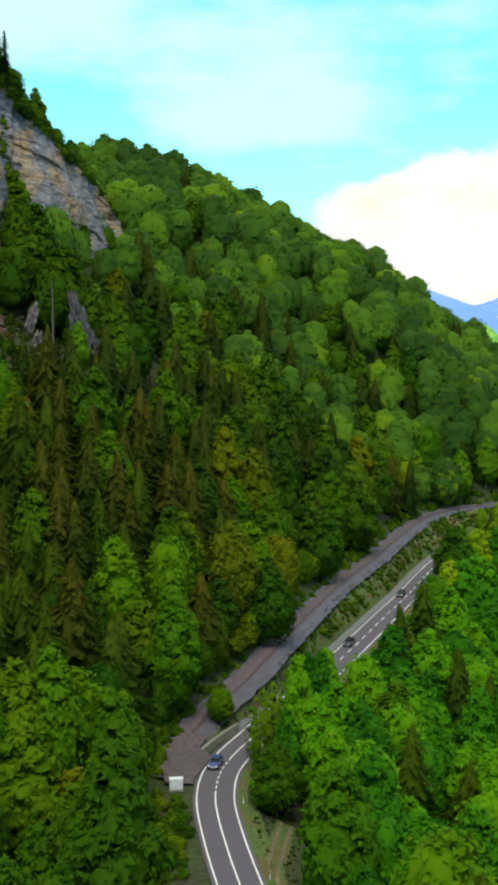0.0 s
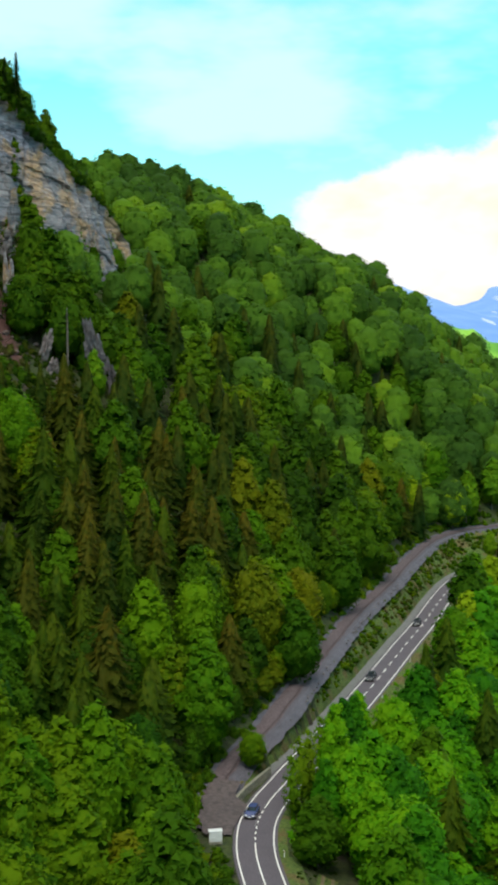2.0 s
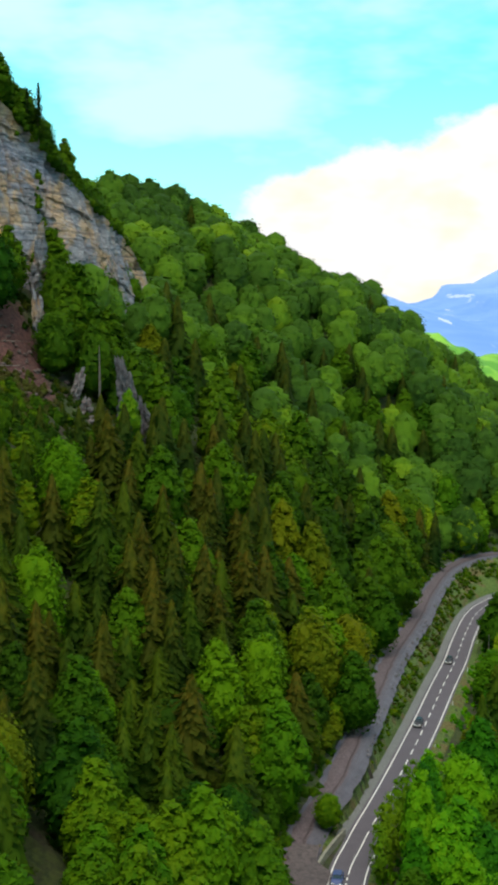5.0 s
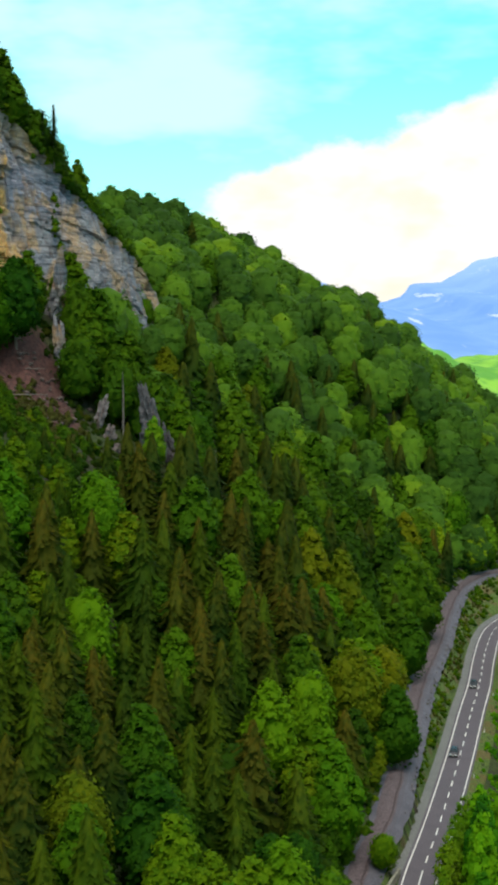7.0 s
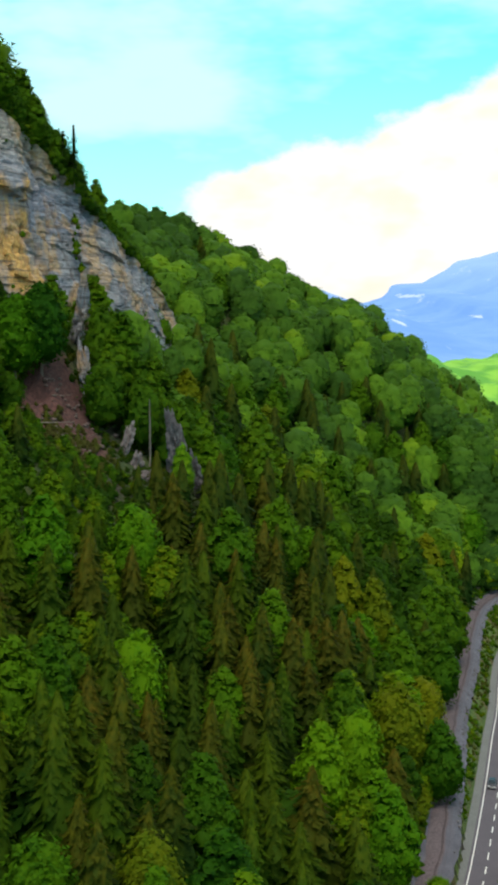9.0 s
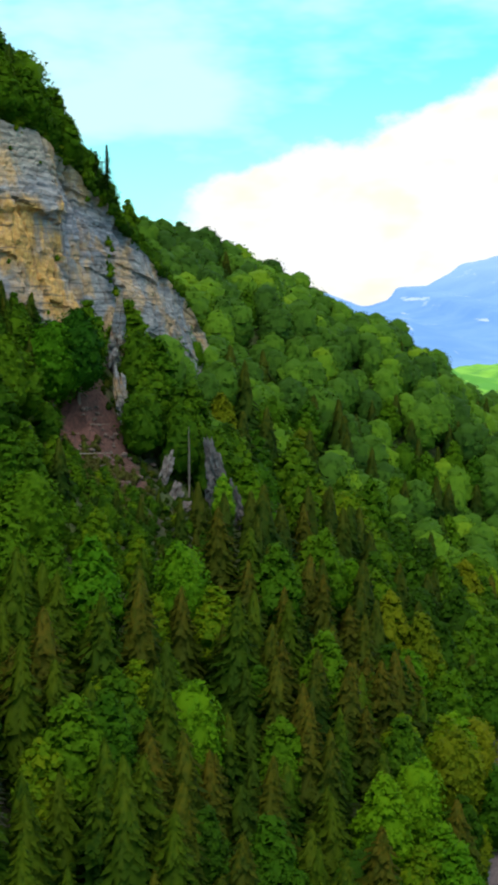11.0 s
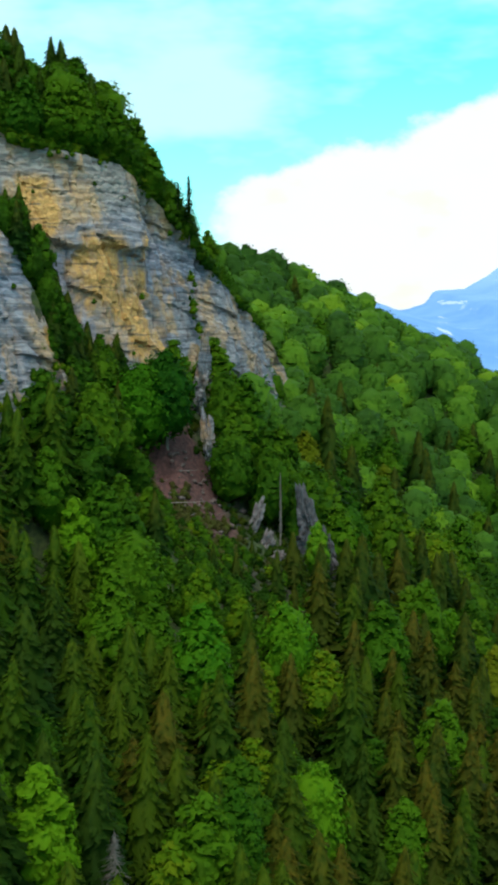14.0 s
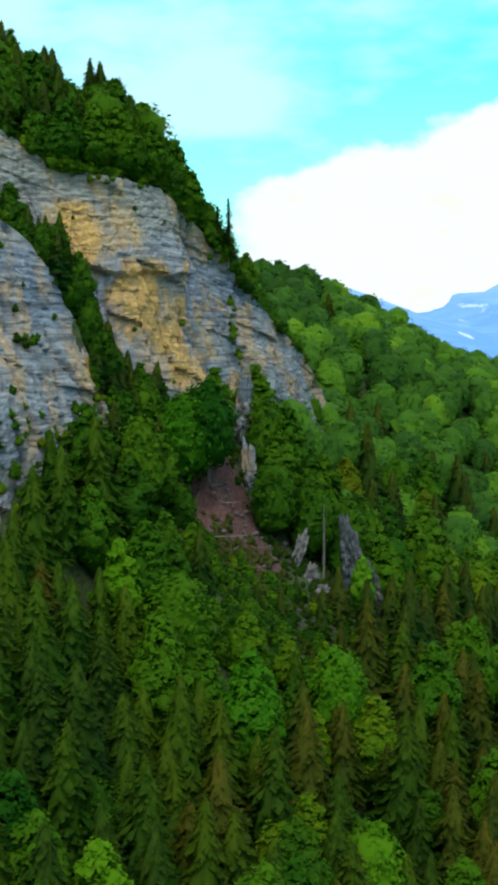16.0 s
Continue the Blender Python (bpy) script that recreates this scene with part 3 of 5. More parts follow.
# ---- rock walls ----
def crag(name, line, level, rims, lean, label, seed, ledge=0.0):
    """A limestone wall that leans back: thin beds above, broken blocks below, steep clefts; its rim turns back into the hill."""
    fine = smooth_line(line, 0.6)
    t = np.gradient(fine, axis=0)
    t /= np.linalg.norm(t, axis=1)[:, None]
    back = np.stack([-t[:, 1], t[:, 0]], 1)
    for _ in range(16):
        back[1:-1] = (back[:-2] + back[1:-1] + back[2:]) / 3
    rim = np.interp(np.arange(len(fine)) * 0.6, [r[0] for r in rims], [r[1] for r in rims])
    low = ground(fine[:, 0] - back[:, 0] * 6, fine[:, 1] - back[:, 1] * 6) - 7
    low = np.minimum(low, rim - 6)
    rows, shift = 116, Vector((seed * 31.7, seed * 11.3, 0))
    verts, m = [], len(fine)
    for i in range(m):
        bx, by = back[i]
        run = 0.6 * i
        for j in range(rows + 1):
            z = low[i] + (rim[i] - low[i]) * j / rows
            q = Vector((fine[i, 0] + bx * (z - level) * lean, fine[i, 1] + by * (z - level) * lean, z))
            r = q + shift
            warp = 3.0 * noise.noise(r / 14)
            out = 3.4 * noise.noise(r / 26) + 1.5 * noise.noise(Vector((run / 9 + seed, z / 22, 3.3)))
            # blocks bounded by joints: flat faces at uneven depths
            out += 0.85 * (noise.cell(Vector(((run + warp) / 8.5, (z + 0.35 * run + warp) / 7.5, seed))) - 0.5)
            out += 0.28 * (noise.cell(Vector(((run - 0.3 * z + warp) / 3.3, (z + 0.2 * run) / 3.8, seed + 5.5))) - 0.5)
            out += 0.12 * (noise.cell(Vector(((run + 0.25 * z) / 1.5, (z + warp) / 1.7, seed + 9.5))) - 0.5)
            # clefts that run down the wall
            crack = noise.noise(Vector(((run + 0.18 * z) / 6.5, z / 34, 7.7 + seed)))
            out -= 2.2 * max(0.0, 0.10 - abs(crack)) / 0.10 * (0.4 + 0.6 * max(0.0, min(1.0, run / 45 - 0.35)))
            # thin beds, dipping gently and curving, strongest in the upper wall
            upper = max(0.0, min(1.0, (z - (rim[i] - 24)) / 9)) if ledge else 0.55
            bed = (z + 0.0042 * (run - 46) ** 2 + 1.6 * noise.noise(r / 19)) / 1.7
            edge = bed - math.floor(bed)
            out += (0.34 * edge - 0.17) * (0.15 + 0.9 * upper)
            # the upper beds overhang the fresh broken face
            if ledge:
                brow = ledge + 2.0 * noise.noise(Vector((run / 11, 1.1, seed))) + 0.004 * (run - 40) ** 2
                out += 1.5 * max(0.0, min(1.0, (z - brow) / 1.2)) * max(0.0, min(1.0, (64 - run) / 10))
            out += 0.22 * noise.noise(r / 1.4)
            soft = min(1.0, 0.25 + (rows - j) / 8)
            verts.append((q.x - bx * out * soft, q.y - by * out * soft, q.z + 0.25 * noise.noise(r / 3)))
        for deep, drop in ((2.5, 0.3), (6.0, 0.2), (11.0, -4.0)):
            z = rim[i]
            verts.append((fine[i, 0] + bx * ((z - level) * lean + deep), fine[i, 1] + by * ((z - level) * lean + deep), z + drop))
    k = rows + 4
    faces = [(a * k + b, (a + 1) * k + b, (a + 1) * k + b + 1, a * k + b + 1) for a in range(m - 1) for b in range(k - 1)]
    return tagged(mesh_object(name, verts, faces, ROCK), label, "cliff", kind="structure")


crag("cliff_main", *CRAGS[0], "tall limestone cliff stained grey and ochre", 1, 133.5)
crag("cliff_second", *CRAGS[1], "grey limestone buttress with ledges beside a wooded gully", 2)


def outcrop(at, size, turn, label, seed, lean=22, tip=0, taper=0.0, mat=None):
    """A jagged rib of bare rock standing out of the slope."""
    bm = bmesh.new()
    bmesh.ops.create_icosphere(bm, subdivisions=5, radius=1.0)
    for v in bm.verts:
        q = v.co.copy()
        w = q * 1.0 + Vector((seed * 3.1, seed * 1.7, 0))
        d = 1 + 0.40 * noise.noise(w * 1.1) + 0.28 * noise.noise(Vector((w.x * 3.2, w.y * 3.2, w.z * 1.6)))
        d -= 0.22 * max(0.0, 0.15 - abs(noise.noise(Vector((w.x * 2.6, w.y * 2.6, w.z * 0.9))))) / 0.15
        d += 0.24 * (noise.cell(Vector((w.x * 2.7, w.y * 2.7, w.z * size[2] / size[0] * 1.1))) - 0.5) + 0.12 * (noise.cell(w * 6) - 0.5)
        v.co = Vector((q.x * size[0], q.y * size[1], q.z * size[2] * (1 + 0.25 * noise.noise(Vector((w.x * 2, w.y * 2, 0)))))) * d
        v.co.x, v.co.y = v.co.x * (1 - taper * q.z), v.co.y * (1 - taper * q.z)
    data = bpy.data.meshes.new("rock_outcrop")
    bm.to_mesh(data)
    bm.free()
    data.materials.append(mat or ROCK)
    ob = new("rock_outcrop", data)
    ob.matrix_world = pose(*at, 0, 0, turn) @ pose(0, 0, 0, lean, tip, 0)
    return tagged(ob, label, "rock", "bare rock ribs on the slope")


def on(x, y, dz=0.0):
    return (x, y, float(ground(np.array([x]), np.array([y]))[0]) + dz)


outcrop((-67.4, 322.5, 86), (1.7, 2.6, 10.5), 20, "narrow pale grey rock rib running down below the cliff", 3, -14)
outcrop((-68.0, 334.5, 101), (3.0, 3.0, 9), 30, "grey rock buttress at the foot of the cliff", 4, 10)
outcrop(on(-57.0, 313.5, 3.0), (1.35, 1.3, 5.6), 30, "pale jagged rock spike rising from brown scree", 7, 12, 8, mat=PALE_ROCK)
outcrop(on(-54.6, 310.5, 1.0), (1.6, 1.5, 3.2), 60, "low pale boulder at the foot of the scree", 9, 25, mat=PALE_ROCK)
outcrop(on(-52.0, 308.5, 0.4), (2.2, 1.5, 1.9), 15, "pale broken ledge at the foot of the scree", 10, 25, mat=PALE_ROCK)
outcrop((-44.6, 316.5, 69.5), (2.7, 2.1, 9.5), 10, "tall grey rock fin between the trees", 15, 8, -11, 0.38, DULL_ROCK)
outcrop((-39.4, 314.5, 62), (1.6, 1.8, 6.5), 20, "grey rock fin between the trees", 17, 8, -14, 0.45, DULL_ROCK)
outcrop(on(-42.5, 394, 0), (3.0, 4.0, 4), 40, "pale rock shelf at the cliff's lower end", 19)


# ---- trees: meshes ----
def icosa():
    bm = bmesh.new()
    bmesh.ops.create_icosphere(bm, subdivisions=1, radius=1.0)
    v = np.array([q.co[:] for q in bm.verts])
    f = np.array([[q.index for q in face.verts] for face in bm.faces])
    bm.free()
    return v, f


ICO_V, ICO_F = icosa()


def cards(r, centre, normal, size, long=1.5):
    """Leaf sprays: a small uneven triangle at each centre, facing along normal."""
    m = len(centre)
    normal = normal / np.linalg.norm(normal, axis=1)[:, None]
    side = np.cross(normal, r.normal(size=(m, 3)))
    side /= np.linalg.norm(side, axis=1)[:, None] + 1e-9
    up = np.cross(normal, side)
    s = size[:, None]
    v = np.stack([centre + side * s * long * 0.6, centre - side * s * long * 0.3 + up * s * 0.55, centre - side * s * long * 0.3 - up * s * 0.55], 1).reshape(-1, 3)
    return v, np.arange(m * 3).reshape(-1, 3)


def join(pieces):
    v, f, base = [], [], 0
    for pv, pf in pieces:
        v.append(pv)
        f.append(pf + base)
        base += len(pv)
    return np.vstack(v), np.vstack(f)


def outward(v, f, rounded):
    """Faces wound so that each looks the way its normals point."""
    a, b, c = v[f[:, 0]], v[f[:, 1]], v[f[:, 2]]
    wrong = (np.cross(b - a, c - a) * rounded[f].sum(1)).sum(1) < 0
    f = f.copy()
    f[wrong] = f[wrong][:, ::-1]
    return f


def leafy_crown(seed, count, size, lobes, girth=1.0, full=0.90, domed=False):
    """A full crown, 1 wide by about 1.5 high, domed or tapering: ragged leaf sprays layered over leafy masses; its foot is at 0."""
    r = np.random.RandomState(seed)
    centre, radius = [], []
    belly, dome = r.uniform(0.22, 0.38), r.uniform(1.25, 2.1)
    for k in range(lobes):
        h = ((k + 0.5) / lobes) ** 0.92
        a = k * 2.4 + r.uniform(-0.6, 0.6)
        wide = (0.25 + 0.75 * (h / belly) ** 0.7) if h < belly else max(0.0, 1 - ((h - belly) / (1 - belly)) ** dome) ** 0.85
        reach = 0.36 * wide * r.uniform(0.84, 1.06)
        centre.append((reach * math.cos(a), reach * math.sin(a), 0.10 + (1.16 if domed else 1.32) * h + r.uniform(-0.05, 0.05)))
        radius.append(r.uniform(0.095, 0.155) * (1.2 - 0.45 * h) * girth)
    body = ((0.30, 0.38), (0.58, 0.42), (0.86, 0.39), (1.06, 0.30)) if domed else ((0.28, 0.34), (0.54, 0.37), (0.82, 0.32), (1.08, 0.22), (1.29, 0.11))
    for h, d in body:
        centre.append((r.uniform(-0.03, 0.03), r.uniform(-0.03, 0.03), h))
        radius.append(d)
    centre, radius = np.array(centre), np.array(radius)
    pick = r.choice(len(radius), count * 3, p=radius ** 1.6 / (radius ** 1.6).sum())
    way = r.normal(size=(count * 3, 3))
    way[:, 2] = way[:, 2] * 0.8 + 0.15
    way /= np.linalg.norm(way, axis=1)[:, None]
    q = centre[pick] + way * (radius[pick] * r.uniform(0.90, 1.20, count * 3))[:, None] * np.array([1.05, 1.05, 0.88])
    inside = np.zeros(len(q), bool)
    for c, d in zip(centre, radius):
        inside |= np.linalg.norm((q - c) * np.array([1, 1, 1.25]), axis=1) < d * 0.74
    q, way = q[~inside][:count], way[~inside][:count]

    def turned(at, lobe_way, wobble):
        out = at - np.array([0, 0, 0.52])
        out = out / (np.linalg.norm(out, axis=1)[:, None] + 1e-6)
        return lobe_way * 0.30 + out * 0.85 + r.normal(size=at.shape) * wobble + np.array([0, 0, 0.42 if domed else 0.22])

    normal = turned(q, way, 0.34)
    pieces = [cards(r, q, normal + r.normal(size=way.shape) * 0.34, size * r.uniform(0.5, 1.35, len(q)), 1.4)]
    rounded = [np.repeat(normal, 3, axis=0) + r.normal(size=(3 * len(normal), 3)) * 0.07]
    for c, d in zip(centre, radius):
        core = ICO_V * d * r.uniform(full - 0.14, full + 0.16, (len(ICO_V), 1)) * np.array([1.04, 1.04, 0.88]) + c
        pieces.append((core, ICO_F))
        rounded.append(turned(core, ICO_V, 0.15))
    v, f = join(pieces)
    rounded = np.vstack(rounded)
    rounded /= np.linalg.norm(rounded, axis=1)[:, None]
    return v, outward(v, f, rounded), rounded


def conifer_crown(seed, boughs, fringe):
    """A spruce's crown, 1 high and two fifths as wide, of layered drooping boughs round a dense heart, broad-shouldered and ragged at the tip."""
    r = np.random.RandomState(seed)
    v, f = [], []
    lean = r.uniform(0.92, 1.15)

    def girth(h, a):
        return (0.222 * (1 - h) ** 0.73 * min(1.0, 0.62 + 1.4 * h) + 0.003) * (1 + 0.10 * math.sin(3 * a + seed) + 0.09 * math.sin(h * 31 + seed))

    for k in range(boughs):
        h = 0.04 + 0.95 * ((k + r.uniform(0, 1)) / (boughs + 1)) ** 1.05
        a = k * 2.399 + r.uniform(-0.5, 0.5)
        length = girth(h, a) * r.uniform(0.62, 1.20) * lean
        drop = length * r.uniform(0.20, 0.60)
        out, side = np.array([math.cos(a), math.sin(a), 0]), np.array([-math.sin(a), math.cos(a), 0])
        root, tip = out * length * 0.30 + np.array([0, 0, h + 0.014]), out * length + np.array([0, 0, h - drop])
        mid = out * length * 0.70 + np.array([0, 0, h - drop * 0.35 + 0.006])
        wide = length * r.uniform(0.15, 0.26)
        sag = np.array([0, 0, -wide * r.uniform(0.4, 0.9)])
        i = len(v)
        v += [root, mid, tip, mid + side * wide + sag, mid - side * wide + sag]
        f += [(i, i + 3, i + 1), (i + 1, i + 3, i + 2), (i, i + 1, i + 4), (i + 1, i + 2, i + 4)]
        for _ in range(fringe):
            g, s = r.uniform(0.35, 1.0), r.choice([-1, 1])
            o = root * (1 - g) + tip * g + np.array([0, 0, 0.006])
            e = o + side * s * wide * r.uniform(0.6, 1.5) + out * length * r.uniform(0.0, 0.22) + sag * r.uniform(0.2, 1.4)
            i = len(v)
            v += [o, o + out * length * 0.16 + side * s * wide * 0.3, e]
            f += [(i, i + 1, i + 2)]
    m, levels = 9, (0.05, 0.18, 0.36, 0.56, 0.76, 0.93)
    i = len(v)
    for h in levels:
        for k in range(m):
            a = 2 * math.pi * (k + 0.5 * levels.index(h)) / m
            d = girth(h, a) * r.uniform(0.50, 0.70)
            v.append(np.array([d * math.cos(a), d * math.sin(a), h]))
    v.append(np.array([0, 0, 0.98]))
    for j in range(len(levels) - 1):
        for k in range(m):
            a, b = i + j * m + k, i + j * m + (k + 1) % m
            f += [(a, b, b + m), (a, b + m, a + m)]
    f += [(i + (len(levels) - 1) * m + k, i + (len(levels) - 1) * m + (k + 1) % m, i + len(levels) * m) for k in range(m)]
    v = np.array(v)
    rounded = v * np.array([1, 1, 0])
    rounded = rounded / (np.linalg.norm(rounded, axis=1)[:, None] + 1e-4) * 0.85 + np.array([0, 0, 0.45]) + r.normal(size=v.shape) * 0.20
    rounded /= np.linalg.norm(rounded, axis=1)[:, None]
    return v, outward(v, np.array(f), rounded), rounded


def trunk_mesh(height, radius, limbs, seed):
    """A tapered trunk, slightly bent, with limbs."""
    r = np.random.RandomState(seed)
    bm = bmesh.new()

    def tube(path, radii, sides=6):
        rings = []
        for q, d in zip(path, radii):
            rings.append([bm.verts.new((q[0] + d * math.cos(2 * math.pi * k / sides), q[1] + d * math.sin(2 * math.pi * k / sides), q[2])) for k in range(sides)])
        for one, two in zip(rings[:-1], rings[1:]):
            for k in range(sides):
                bm.faces.new((one[k], one[(k + 1) % sides], two[(k + 1) % sides], two[k]))
        bm.faces.new(rings[-1])

    bend = r.uniform(-0.25, 0.25, 2)
    at = [np.array([bend[0] * math.sin(3 * h), bend[1] * math.sin(2.4 * h), height * h]) for h in (-0.06, 0.0, 0.3, 0.65, 1.0)]
    tube(at, [radius * 1.35, radius * 1.15, radius * 0.85, radius * 0.5, radius * 0.1], 7)
    for k in range(limbs):
        h = r.uniform(0.35, 0.8)
        a = r.uniform(0, 6.28)
        foot = np.array([bend[0] * math.sin(3 * h), bend[1] * math.sin(2.4 * h), height * h])
        reach = height * r.uniform(0.12, 0.2)
        tube([foot, foot + np.array([math.cos(a) * reach * 0.5, math.sin(a) * reach * 0.5, reach * 0.35]),
              foot + np.array([math.cos(a) * reach, math.sin(a) * reach, reach * 0.95])], [radius * 0.4, radius * 0.28, radius * 0.08], 5)
    return bm


def soft_mesh(name, v, f, mat, rounded=None):
    data = bpy.data.meshes.new(name)
    data.vertices.add(len(v))
    data.vertices.foreach_set("co", np.ascontiguousarray(v, np.float32).ravel())
    data.loops.add(f.size)
    data.loops.foreach_set("vertex_index", np.ascontiguousarray(f, np.int32).ravel())
    data.polygons.add(len(f))
    data.polygons.foreach_set("loop_start", np.arange(0, f.size, 3, dtype=np.int32))
    data.materials.append(mat)
    data.update(calc_edges=True)
    if rounded is not None:
        data.polygons.foreach_set("use_smooth", np.ones(len(f), bool))
        data.normals_split_custom_set_from_vertices(rounded.tolist())
    return data


WIDE = 10.5      # a broadleaf of scale 1: 10 m wide, its crown 15 m high
HIGH = 22.5      # a conifer of scale 1
BUSHY = [leafy_crown(90 + k, 70, 0.14, 1 + k % 2, 1.4) for k in range(5)]
LEAFY_CLOSE = [leafy_crown(150 + k, 1900, 0.053, 44 + 2 * k, 1.0, 0.92, k == 0) for k in range(4)]
LEAFY_NEAR = [leafy_crown(50 + k, 1250, 0.058, 36 + 2 * k, 1.0, 0.92, k == 0) for k in range(4)]
LEAFY_MID = [leafy_crown(270 + k, 880, 0.062, 28 + k % 3, 1.1, 0.94, k % 3 == 0) for k in range(6)]
LEAFY_FAR = [leafy_crown(70 + k, 550, 0.070, 20 + k % 3, 1.15, 0.92) for k in range(5)]
LEAFY_DISTANT = [leafy_crown(170 + k, 540, 0.055, 13 + k % 4, 1.05, 0.98, True) for k in range(6)]
SPIKY_NEAR = [conifer_crown(20 + k, 260, 3) for k in range(4)]
SPIKY_FAR = [conifer_crown(40 + k, 150, 1) for k in range(4)]


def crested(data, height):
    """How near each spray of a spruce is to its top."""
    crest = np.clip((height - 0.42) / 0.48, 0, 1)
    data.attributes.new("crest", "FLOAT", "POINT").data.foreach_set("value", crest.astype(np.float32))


def tree_model(name, crown, mat, label, category, group, bole, girth, limbs, seed):
    thing = empty(name)
    part("trunk", trunk_mesh(bole, girth, limbs, seed), BARK, thing, "grey-brown bark")
    data = soft_mesh("crown", crown[0], crown[1], mat, crown[2])
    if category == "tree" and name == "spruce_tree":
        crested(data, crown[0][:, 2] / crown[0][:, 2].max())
    leaves = new("crown", data)
    leaves.parent = thing
    return tagged(thing, label, category, group)


GREENS = ("mid-green broadleaf tree with a rounded lobed crown", "bright green beech with a full crown in the valley wood",
          "dense leafy beech standing in the mixed wood", "spreading broadleaf tree with fresh spring leaves")
SPRUCES = ("tall dark green spruce in the mixed wood", "slender olive-green spruce with drooping boughs",
           "spruce with brownish-green boughs on the slope", "narrow conical spruce standing among beeches")


def grown(crown):
    """A crown brought to the size of a broadleaf of scale 1."""
    return crown[0] * np.array([WIDE, WIDE, 11.4]) + np.array([0, 0, 1.8]), crown[1], crown[2]


leafy_models, close_models, valley_models = ([tree_model("beech_tree", grown(crown), mat, GREENS[k], "tree", "broadleaf trees of the wood", 12.0, 0.26, 7, k + seed)
                                              for k, crown in enumerate(crowns)]
                                             for crowns, mat, seed in ((LEAFY_NEAR, LEAF_ONE, 0), (LEAFY_CLOSE, NEARBY_ONE, 30), (LEAFY_CLOSE, VALLEY_ONE, 60)))
spruce_models, fresh_models = ([tree_model("spruce_tree", (v * HIGH, f, rounded), mat, SPRUCES[k], "tree", "spruces of the wood", HIGH * 0.93, 0.24, 0, k + 9)
                                for k, (v, f, rounded) in enumerate(SPIKY_NEAR)] for mat in (NEEDLE_ONE, FRESH_ONE))

